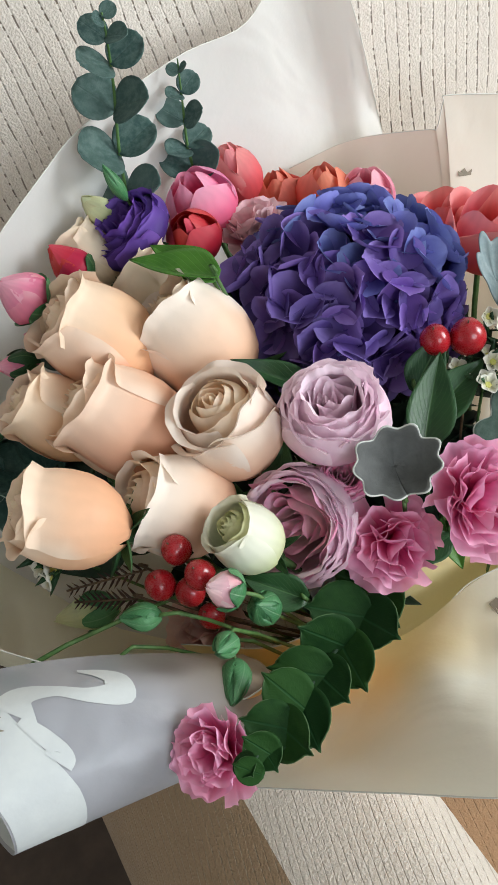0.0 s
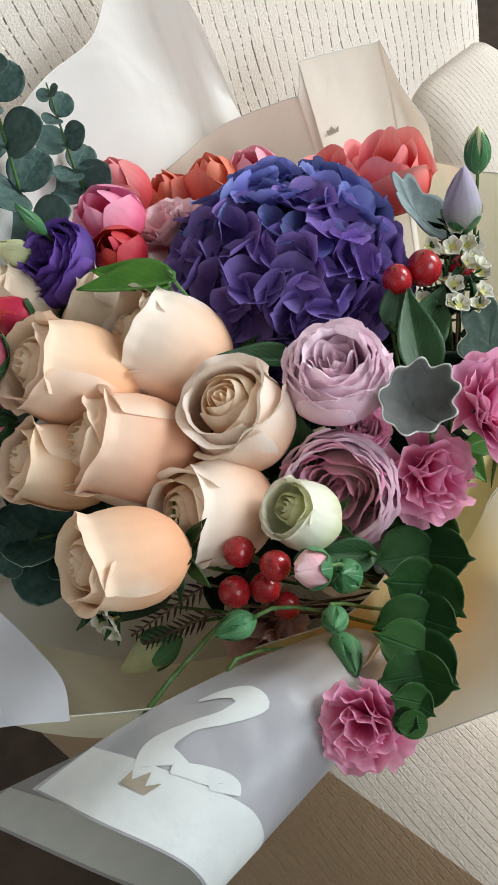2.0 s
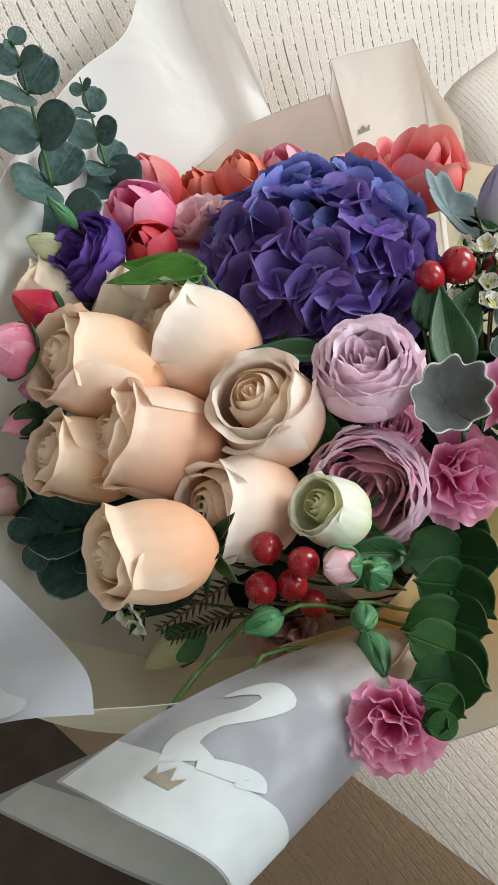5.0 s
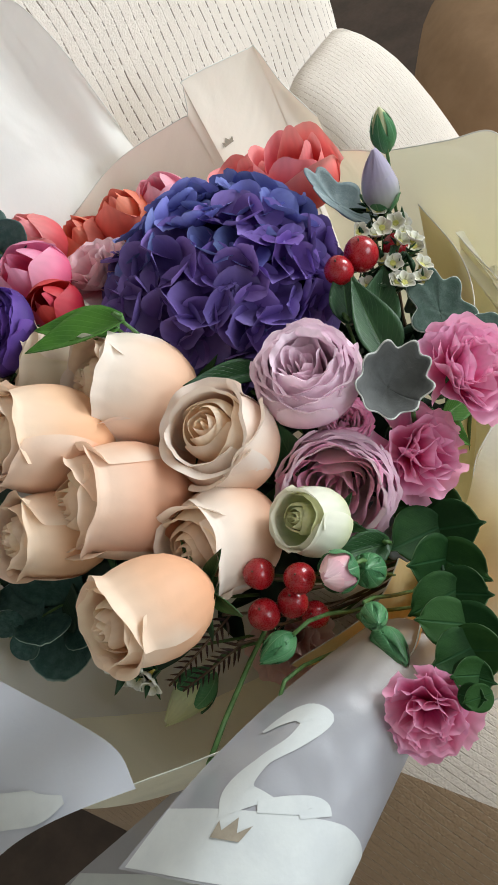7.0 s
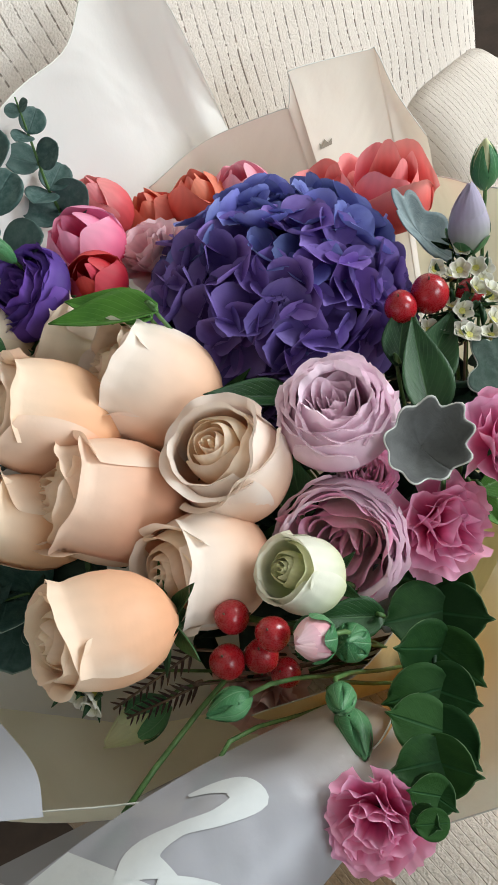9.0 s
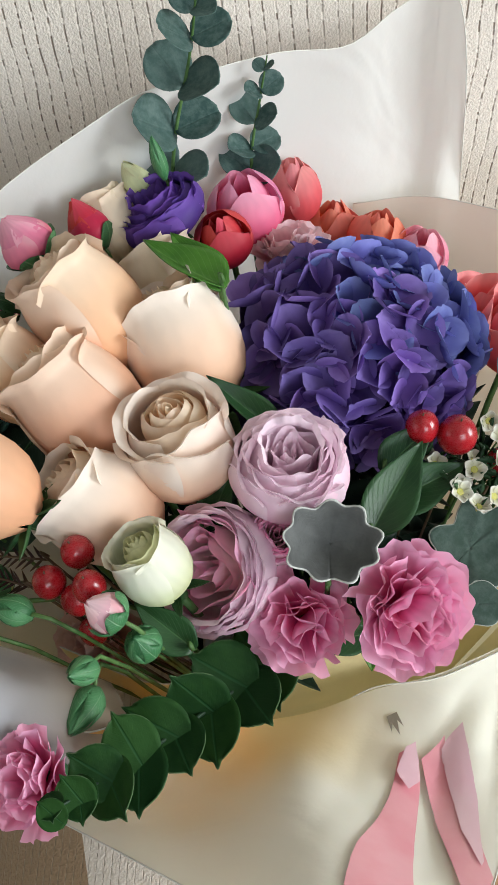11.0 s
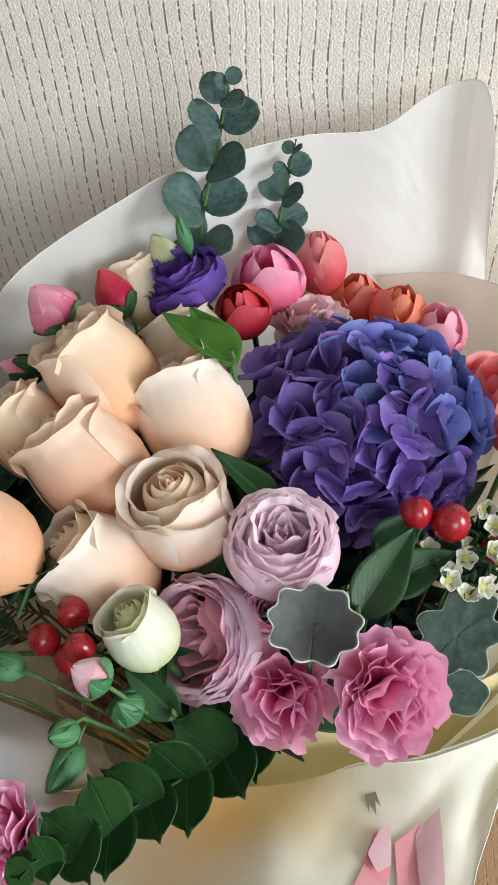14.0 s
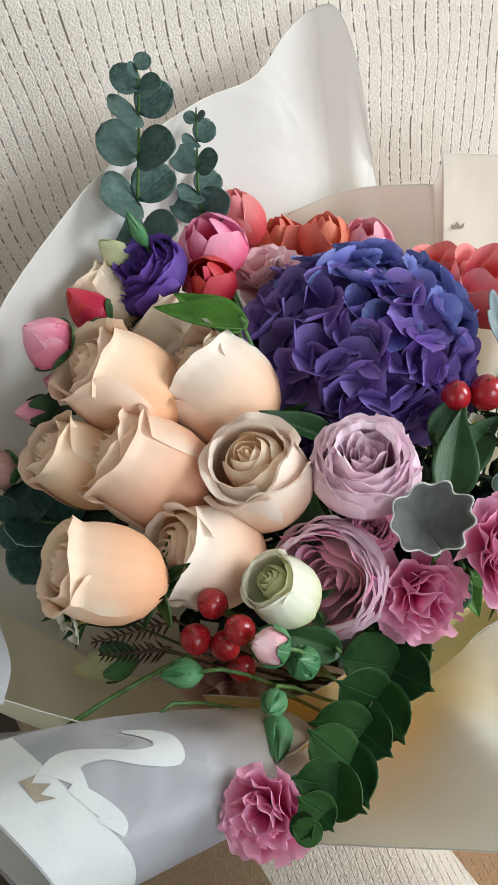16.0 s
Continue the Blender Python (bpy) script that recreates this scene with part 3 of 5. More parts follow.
part("body", lathe("pouffe_body", [(0.28, 0.0), (0.33, 0.05), (0.36, 0.16), (0.36, 0.30), (0.33, 0.40), (0.25, 0.455), (0.10, 0.475), (0.01, 0.478)], TANLEATHER, 40), pouffe)
part("base_ring", lathe("pouffe_base", [(0.26, 0.0), (0.27, 0.004), (0.27, 0.03), (0.2, 0.03)], DARKWOOD, 32), pouffe)


# ---- wrapping film ----
def sheet_surface(rim, low=0.40, spread=0.03, folds=0.006, seed=0, flare=0.0, n=60, nt=26):
    """A film that rises from the tie, swells round the flowers and opens out to its rim."""
    rng = random.Random(seed)
    R = curve(rim, n)
    c = np.array(NECK)
    T = np.linspace(0, 1, nt)
    P = np.zeros((nt, n, 3))
    f1, f2, p1, p2 = rng.uniform(9, 14), rng.uniform(19, 27), rng.uniform(0, 6), rng.uniform(0, 6)
    mid = np.array((0.05, 0.40, 0.0))
    for j in range(n):
        out = R[j] - mid
        out[2] = 0
        out /= np.linalg.norm(out) + 1e-9
        start = c + out * 0.03
        ctrl = np.array((R[j][0], R[j][1], low)) + out * (spread - flare)
        s = j / (n - 1)
        for i, t in enumerate(T):
            w = folds * (math.sin(f1 * s + p1 + 1.5 * t) + 0.5 * math.sin(f2 * s + p2 - 2 * t)) * t * (1 - 0.55 * t)
            P[i, j] = start * (1 - t) ** 2 + ctrl * 2 * t * (1 - t) + R[j] * t * t + out * w
    return P


def film(label, rim, mat, **keys):
    P = sheet_surface(rim, **keys)
    ob = new("wrapping_film", shell("wrapping_film", P, mat, 0.0))
    tagged(ob, label, "wrapping film", "bouquet wrapping")
    part("cut_edge", tube("cut_edge", [Vector(p) for p in P[-1]], 0.0005, FILM_EDGE, 6), ob, None, "pale cut edge of the film")
    return ob, P


def on_grid(P, s, t, lift):
    nt, n, _ = P.shape
    a, b = t * (nt - 1), s * (n - 1)
    i, j = min(int(a), nt - 2), min(int(b), n - 2)
    fa, fb = a - i, b - j
    q = (P[i, j] * (1 - fa) * (1 - fb) + P[i + 1, j] * fa * (1 - fb) + P[i, j + 1] * (1 - fa) * fb + P[i + 1, j + 1] * fa * fb)
    nrm = np.cross(P[i, j + 1] - P[i, j], P[i + 1, j] - P[i, j])
    return q + nrm / (np.linalg.norm(nrm) + 1e-12) * lift


def stroke(P, path, widths, mat, name, parent, lift=0.0012, n=40, label=""):
    """A printed brush shape that follows the film; path and widths in the film's own metres-like units (s, t)."""
    c = curve([(a, b, 0) for a, b in path], n)[:, :2]
    w = np.interp(np.linspace(0, 1, n), np.linspace(0, 1, len(widths)), widths)
    d = np.gradient(c, axis=0)
    nn = np.stack([-d[:, 1], d[:, 0]], 1)
    nn /= np.linalg.norm(nn, axis=1, keepdims=True) + 1e-9
    G = np.zeros((n, 5, 3))
    for i in range(n):
        for k in range(5):
            s, t = c[i] + nn[i] * w[i] * (k / 2 - 1)
            G[i, k] = on_grid(P, min(max(s, 0), 0.999), min(max(t, 0), 0.999), lift)
    return part(name, shell(name, G, mat, 0.0), parent, None, label)




def crown(P, s, t, ds, dt, parent, lift=0.0012):
    """A small gold crown printed on the film."""
    verts, faces = [], []
    top = [0.75, 0.35, 1.0, 0.35, 0.75]
    for k, h in enumerate(top):
        x = (k / 4 - 0.5) * (1 + 0.25 * h)
        verts.append(on_grid(P, s + ds * (k / 4 - 0.5), t, lift))
        verts.append(on_grid(P, s + ds * x, t + dt * h, lift))
    for k in range(4):
        faces.append((2 * k, 2 * k + 2, 2 * k + 3, 2 * k + 1))
    part("printed_crown", mesh_of("printed_crown", verts, faces, PRINT_GOLD), parent, None, "small gold printed crown")


f1, P1 = film("tall frosted white film behind the flowers", [(-0.235, 0.39, 0.60), (-0.215, 0.425, 0.622), (-0.18, 0.462, 0.645), (-0.14, 0.510, 0.683), (-0.066, 0.567, 0.708), (-0.022, 0.595, 0.718), (0.066, 0.656, 0.711), (0.13, 0.69, 0.70), (0.172, 0.716, 0.716), (0.198, 0.72, 0.726), (0.220, 0.705, 0.726), (0.234, 0.698, 0.67), (0.24, 0.69, 0.58)], FILM_WHITE, low=0.44, spread=0.05, seed=3)
f2, P2 = film("upright frosted peach film with a folded corner", [(0.14, 0.68, 0.56), (0.20, 0.665, 0.572), (0.262, 0.625, 0.578), (0.270, 0.618, 0.581), (0.276, 0.614, 0.606), (0.282, 0.612, 0.611), (0.35, 0.60, 0.588), (0.360, 0.597, 0.583), (0.366, 0.585, 0.54), (0.372, 0.56, 0.50)], FILM_PEACH, low=0.42, spread=0.03, folds=0.003, seed=5)
crown(P2, 0.57, 0.79, 0.022, 0.02, f2, 0.0012)
crown(P2, 0.57, 0.79, 0.022, 0.02, f2, -0.0012)
f3, P3 = film("pale yellow film folded round the side of the flowers", [(0.335, 0.56, 0.49), (0.315, 0.49, 0.525), (0.285, 0.42, 0.57), (0.278, 0.35, 0.598), (0.292, 0.312, 0.60), (0.275, 0.288, 0.545), (0.228, 0.276, 0.485), (0.20, 0.225, 0.46)], FILM_CREAM, low=0.42, spread=0.02, seed=8)
f8, P8 = film("pale film edge tucked below the pink carnations", [(0.255, 0.33, 0.53), (0.222, 0.274, 0.50), (0.16, 0.248, 0.482), (0.108, 0.241, 0.47), (0.064, 0.231, 0.46), (0.02, 0.228, 0.455), (-0.03, 0.225, 0.465)], FILM_PALE, low=0.40, spread=0.0, folds=0.005, seed=12)
f9, P9 = film("yellow inner film just below the flowers", [(0.262, 0.37, 0.545), (0.235, 0.318, 0.528), (0.19, 0.288, 0.515), (0.13, 0.268, 0.508), (0.07, 0.258, 0.500), (0.02, 0.252, 0.495), (-0.04, 0.245, 0.495), (-0.10, 0.27, 0.50)], FILM_YELLOW, low=0.44, spread=0.0, folds=0.004, seed=19)
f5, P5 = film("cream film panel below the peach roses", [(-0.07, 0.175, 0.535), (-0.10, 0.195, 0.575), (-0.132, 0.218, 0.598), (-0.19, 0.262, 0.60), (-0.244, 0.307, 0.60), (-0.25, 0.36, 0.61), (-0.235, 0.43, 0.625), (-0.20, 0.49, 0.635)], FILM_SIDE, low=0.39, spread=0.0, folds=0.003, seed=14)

f10, P10 = film("amber film fold below the green buds", [(0.02, 0.228, 0.520), (-0.015, 0.205, 0.545), (-0.045, 0.190, 0.566), (-0.075, 0.190, 0.560), (-0.10, 0.21, 0.54)], FILM_AMBER, low=0.40, spread=0.0, folds=0.003, seed=23)


def folded_corner(near, far, n=64, m=36, lift=0.022):
    """A corner of film bent back over itself: cross-section points at its narrow and at its open end."""
    a, b = curve(near, n), curve(far, n)
    P = np.zeros((m, n, 3))
    for i in range(m):
        v = i / (m - 1)
        P[i] = a * (1 - v) + b * v
        P[i, :, 2] += lift * math.sin(math.pi * v) * np.clip(1 - np.linspace(0, 2.2, n), 0, 1)
    return P


P4 = folded_corner([(0.255, 0.335, 0.53), (0.222, 0.276, 0.50), (0.16, 0.250, 0.482), (0.108, 0.243, 0.470), (0.064, 0.233, 0.462), (0.02, 0.230, 0.458), (-0.03, 0.226, 0.470), (-0.075, 0.205, 0.50)],
                   [(0.245, 0.295, 0.505), (0.208, 0.238, 0.478), (0.18, 0.185, 0.475), (0.155, 0.125, 0.505), (0.11, 0.080, 0.580), (0.06, 0.075, 0.608), (0.0, 0.110, 0.565), (-0.05, 0.140, 0.530), (-0.085, 0.160, 0.51)], lift=0.0)
sag = np.sin(np.linspace(0, math.pi, P4.shape[0]))[:, None]
P4[:, :, 2] -= sag * (0.016 + 0.006 * np.sin(np.linspace(0, 17, P4.shape[1])))[None, :]
P4[:, :, 1] += sag * (0.005 * np.sin(np.linspace(1, 23, P4.shape[1])))[None, :]
uu, vv = np.meshgrid(np.linspace(0, 1, P4.shape[1]), np.linspace(0, 1, P4.shape[0]))
crease = 0.0045 * np.abs(np.sin(9 * uu + 2.5 * vv + 0.4)) + 0.0035 * np.abs(np.sin(15 * uu - 5 * vv)) - 0.004
P4[:, :, 2] += crease * np.sin(math.pi * np.clip(vv * 1.15, 0, 1))
P4[:, :, 0] += 0.009 * np.sin(17 * vv) * np.clip(1 - uu * 5, 0, 1)
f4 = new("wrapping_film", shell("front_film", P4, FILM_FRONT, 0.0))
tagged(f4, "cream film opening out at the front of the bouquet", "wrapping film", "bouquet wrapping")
part("cut_edge", tube("cut_edge", [Vector(p) for p in P4[-1]], 0.0005, FILM_EDGE, 6), f4, None, "pale cut edge of the film")
crown(P4, 0.415, 0.13, 0.02, 0.10, f4, 0.0012)
crown(P4, 0.415, 0.13, 0.02, 0.10, f4, -0.0012)


P6 = folded_corner([(-0.055, 0.228, 0.535), (-0.042, 0.205, 0.556), (-0.034, 0.178, 0.545), (-0.040, 0.178, 0.515), (-0.06, 0.22, 0.495), (-0.09, 0.26, 0.48)],
                   [(-0.236, 0.246, 0.616), (-0.212, 0.202, 0.634), (-0.192, 0.160, 0.608), (-0.210, 0.156, 0.562), (-0.256, 0.218, 0.528), (-0.325, 0.330, 0.503)])
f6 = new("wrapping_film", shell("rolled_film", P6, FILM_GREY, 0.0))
tagged(f6, "pearl grey film corner rolled into a loose tube with white print", "wrapping film", "bouquet wrapping")
P7 = folded_corner([(-0.212, 0.400, 0.606), (-0.206, 0.365, 0.604), (-0.199, 0.325, 0.602), (-0.196, 0.292, 0.602), (-0.205, 0.270, 0.600)],
                   [(-0.33, 0.47, 0.570), (-0.33, 0.435, 0.570), (-0.325, 0.40, 0.570), (-0.315, 0.365, 0.572), (-0.30, 0.335, 0.576)])
P7[:, :, 2] += 0.020 * np.sin(np.linspace(0, math.pi, P7.shape[0]))[:, None]
f7 = new("wrapping_film", shell("rolled_film", P7, FILM_PEARL, 0.0))
stroke(P7, [(0.45, 0.48), (0.58, 0.62), (0.72, 0.60), (0.86, 0.44), (0.90, 0.30)], [0.02, 0.07, 0.13, 0.13, 0.03], PRINT_WHITE, "printed_swan", f7, 0.0012, 30, "white printed swan shape")
stroke(P7, [(0.45, 0.48), (0.58, 0.62), (0.72, 0.60), (0.86, 0.44), (0.90, 0.30)], [0.02, 0.07, 0.13, 0.13, 0.03], PRINT_WHITE, "printed_swan", f7, -0.0012, 30, "white printed swan shape")
tagged(f7, "pearl grey film edge curling outwards beside the roses", "wrapping film", "bouquet wrapping")
# white printed border and swan on the rolled corner: (across the roll, along it)
SIGN = -1.0
stroke(P6, [(0.01, 0.895), (0.2, 0.885), (0.4, 0.875), (0.55, 0.885)], [0.098, 0.108, 0.118, 0.108], PRINT_WHITE, "white_border", f6, 0.0004 * SIGN, 60, "white printed border")
stroke(P6, [(0.50, 0.93), (0.65, 0.90), (0.8, 0.90), (0.99, 0.92)], [0.06, 0.09, 0.09, 0.07], PRINT_WHITE, "white_border", f6, -0.0004 * SIGN, 60, "white printed border")
stroke(P6, [(0.09, 0.52), (0.12, 0.47), (0.16, 0.44), (0.21, 0.46), (0.20, 0.54), (0.16, 0.62), (0.15, 0.71), (0.20, 0.77)], [0.006, 0.022, 0.036, 0.040, 0.026, 0.020, 0.034, 0.06], PRINT_WHITE, "printed_swan", f6, 0.0006 * SIGN, 40, "white printed swan shape")
stroke(P6, [(0.22, 0.76), (0.27, 0.74), (0.31, 0.73), (0.33, 0.76)], [0.02, 0.03, 0.03, 0.03], PRINT_WHITE, "printed_swan", f6, 0.0007 * SIGN, 30, "white printed swan shape")
stroke(P6, [(0.86, 0.74), (0.80, 0.70), (0.76, 0.60), (0.80, 0.50), (0.87, 0.52), (0.88, 0.62)], [0.015, 0.022, 0.022, 0.022, 0.022, 0.015], PRINT_WHITE, "printed_swan", f6, -0.0006 * SIGN, 40, "white printed swan shape")
crown(P6, 0.20, 0.87, 0.06, -0.07, f6, 0.0010 * SIGN)

# ribbon tails lying on the front film: (along the rim, towards it)
ribbon = thing("ribbon", (0.0, 0.0, 0.0), "pink satin ribbon with loose tails", "ribbon")
for up in (1, -1):
    stroke(P4, [(0.415, 0.30), (0.445, 0.44), (0.52, 0.66), (0.555, 0.82), (0.58, 0.985)], [0.015, 0.030, 0.045, 0.045, 0.045], RIBBON, "ribbon_tail", ribbon, 0.002 * up, 40, "coral pink ribbon tail")
    stroke(P4, [(0.372, 0.38), (0.385, 0.55), (0.40, 0.77), (0.425, 0.985)], [0.028, 0.032, 0.032, 0.030], RIBBON, "ribbon_tail", ribbon, 0.003 * up, 40, "coral pink ribbon tail")
    stroke(P4, [(0.330, 0.42), (0.348, 0.60), (0.370, 0.76), (0.398, 0.92)], [0.028, 0.028, 0.026, 0.004], RIBBONPALE, "ribbon_tail", ribbon, 0.004 * up, 40, "pale pink ribbon tail")
stroke(P4, [(0.408, 0.30), (0.428, 0.37), (0.432, 0.45)], [0.010, 0.022, 0.012], RIBBONPALE, "bow_loop", ribbon, 0.005, 30, "pale pink bow loop")
stroke(P4, [(0.408, 0.30), (0.428, 0.37), (0.432, 0.45)], [0.010, 0.022, 0.012], RIBBONPALE, "bow_loop", ribbon, -0.005, 30, "pale pink bow loop")


# ---- flowers ----
OPEN = (0.3, 0.75, 0.97, 1.0, 0.97, 0.90, 0.80)


def sepals(ob, z, L, W, n=5, tilt=-0.6, mat=None, r=0.003):
    me = blade("sepal", L, W, mat or SEPAL, "pointed", cup=0.15, bend=0.5, nu=5, nv=7)
    for i in range(n):
        part("sepal", me, ob, radial(i * 2 * math.pi / n + 0.3, tilt, r, z))


def rolled_petal(name, R, L, mat, half, prof, z0, top=1.0, start=0.8, bend=2.0, curl=0.10, point=0.0, side=0.0, dip=0.12, uneven=0.4, ph=0.0, nu=27, nv=24, crimp=0.0):
    """A broad petal round the flower's axis whose rim bends outwards in a true curl, more at some places of the rim than at others."""
    V, U = np.meshgrid(np.linspace(0, 1, nv), np.linspace(-1, 1, nu), indexing="ij")
    wid = half * (0.42 + 0.58 * np.sin(np.pi * np.clip(0.1 + 0.55 * V, 0, 1)))
    th = U * wid
    reach = top * (1 - dip * np.abs(U) ** 2.4) * (1 + point * np.exp(-(U / 0.22) ** 2)) * (1 + 0.025 * np.sin(4 * U + ph))
    s = V * reach
    bent = np.clip(s - start * reach, 0, 10)
    stay = np.minimum(s, start * reach)
    r = R * np.interp(stay, np.linspace(0, 1, len(prof)), prof)
    rho = curl * (1 + uneven * np.sin(2.6 * U + ph)) + 0.02
    a = np.minimum(bent / rho, bend * (1 - 0.45 * U ** 2 * (1 - uneven)))
    extra = np.maximum(bent - a * rho, 0)
    r = r + L * rho * (1 - np.cos(a)) + L * extra * np.sin(a)
    z = z0 + L * (stay + rho * np.sin(a) + extra * np.cos(a))
    r = r + R * side * np.clip((np.abs(U) - 0.6) / 0.4, 0, 1) ** 2 * V
    r = r + R * crimp * (np.sin(9 * U + ph * 2) + 0.5 * np.sin(19 * U + ph)) * V ** 6
    z = z + L * crimp * 0.5 * np.sin(13 * U + ph * 3) * V ** 8
    r = r + R * 0.014 * np.sin(3 * U + 4 * V + ph)
    return shell(name, np.stack([r * np.cos(th), r * np.sin(th), z], axis=2), mat, 0.0)


ROSEBODY = (0.36, 0.74, 0.93, 1.0, 0.99, 0.92, 0.80, 0.64)


def rose(place, axis, R, L, label, inner=None, outer=None, openness=1.0, seed=0, spin=0.0, group="peach roses", name="rose", stem=True, lips=None, start=0.88, curl=0.04):
    """A half-open rose: a spiral heart at the tip, petals wrapped round it, outer petals whose rims roll back."""
    rng = random.Random(seed)
    inner, outer = inner or APRICOT, outer or PEACH
    ob = thing(name, place, label, "rose", group, axis, spin)
    z0 = -L * 0.5
    tip = 0.36 + 0.22 * openness
    for i in range(10):
        s = 0.10 + 0.90 * i / 9
        me = wrap_petal("heart_petal", R * s * tip, L, inner, 1.7 - 0.04 * i, (0.9, 0.95, 1.0, 1.0, 1.0, 0.94, 0.68), lip=0.05, z0=z0 + L * 0.55, top=0.45 - 0.06 * s * s + rng.uniform(-0.008, 0.008), drop=0.10, wave=0.02, ph=rng.uniform(0, 6), nu=19, nv=9)
        part("heart_petal", me, ob, Matrix.Rotation(i * 2.25 + rng.uniform(-0.3, 0.3), 4, "Z"))
    for i in range(3):
        me = rolled_petal("petal", R * (0.86 + 0.04 * i), L, inner if i == 0 else outer, 1.45, ROSEBODY, z0, top=0.965 + rng.uniform(-0.012, 0.012), start=0.94, bend=(0.5 + 0.2 * i) * openness, curl=0.04, point=0.0, dip=0.06, uneven=0.3, ph=rng.uniform(0, 6), crimp=0.016)
        part("petal", me, ob, Matrix.Rotation(i * 2.1 + rng.uniform(-0.25, 0.25), 4, "Z"))
    for i, (turn, top, bend, point) in enumerate(lips or ((0.5, 0.96, 0.9, 0.0), (2.6, 0.92, 1.5, 0.0), (4.6, 0.97, 0.4, 0.0))):
        me = rolled_petal("petal", R * (0.965 + 0.02 * i), L, outer, 1.40 + rng.uniform(-0.1, 0.15), ROSEBODY, z0, top=top, start=start + rng.uniform(-0.02, 0.03), bend=bend * (0.4 + 0.6 * openness), curl=curl + rng.uniform(0, 0.02), point=point, side=0.02, dip=0.11, uneven=0.3, ph=rng.uniform(0, 6), nu=33, nv=26, crimp=0.010)
        part("petal", me, ob, Matrix.Rotation(turn + rng.uniform(-0.2, 0.2), 4, "Z") @ Matrix.Rotation(rng.uniform(-0.02, 0.02), 4, "X"))
    sepals(ob, z0, L * 0.4, R * 0.35, 5, -0.3, SEPALDARK, R * 0.15)
    part("hip", lathe("hip", [(0.002, -0.012), (R * 0.2, -0.008), (R * 0.26, 0.0), (R * 0.22, 0.006)], SEPALDARK, 12), ob, Matrix.Translation((0, 0, z0)))
    if stem:
        stem_to_neck(ob, (0, 0, z0 - 0.008), 0.0028)
    return ob


PL = "peach rose with pale rolled outer petals"
rose((-0.007, 0.349, 0.607), (-0.16, 0.02, 0.98), 0.0345, 0.0751, "open peach rose with an apricot spiral heart", seed=1, outer=LITPEACH, openness=1.15, spin=0.6, start=0.84, curl=0.06, lips=((0.2, 0.95, 1.0, 0.06), (2.3, 0.90, 1.5, 0.10), (4.4, 0.95, 0.9, 0.06), (5.6, 0.85, 1.6, 0.10)))
rose((-0.059, 0.321, 0.586), (-0.69, 0.02, 0.73), 0.0355, 0.081, "peach rose showing a narrow apricot heart", seed=2, outer=LITPEACH, openness=0.9, spin=2.0)
rose((-0.069, 0.443, 0.642), (-0.53, 0.17, 0.83), 0.0375, 0.0946, PL, seed=3, spin=1.0, openness=0.8)
rose((-0.074, 0.384, 0.612), (-0.57, 0.25, 0.78), 0.0389, 0.0996, PL, seed=4, spin=0.2, openness=0.8)
rose((-0.006, 0.430, 0.616), (-0.44, 0.37, 0.82), 0.0396, 0.0928, "peach rose with broad smooth outer petals coloured as if window-lit", seed=5, outer=LITPEACH, openness=0.6, spin=2.6, lips=((0.5, 0.98, 0.3, 0.0), (2.6, 0.96, 0.5, 0.0), (4.6, 0.98, 0.2, 0.0)))
rose((-0.121, 0.308, 0.631), (-0.71, 0.17, 0.68), 0.0311, 0.0752, PL, seed=6, spin=3.4, openness=0.8)
rose((-0.117, 0.405, 0.622), (-0.58, 0.26, 0.78), 0.0291, 0.0761, PL, seed=7, openness=0.6)
rose((-0.018, 0.503, 0.616), (-0.50, 0.62, 0.75), 0.0338, 0.0696, "cream rose bud tucked behind the peach roses", seed=8, inner=CREAM, outer=CREAM, openness=0.5)
rose((-0.060, 0.546, 0.640), (-0.40, 0.6, 0.75), 0.024, 0.056, "cream rose bud tucked behind the peach roses", seed=9, inner=CREAM, outer=CREAM, openness=0.4)


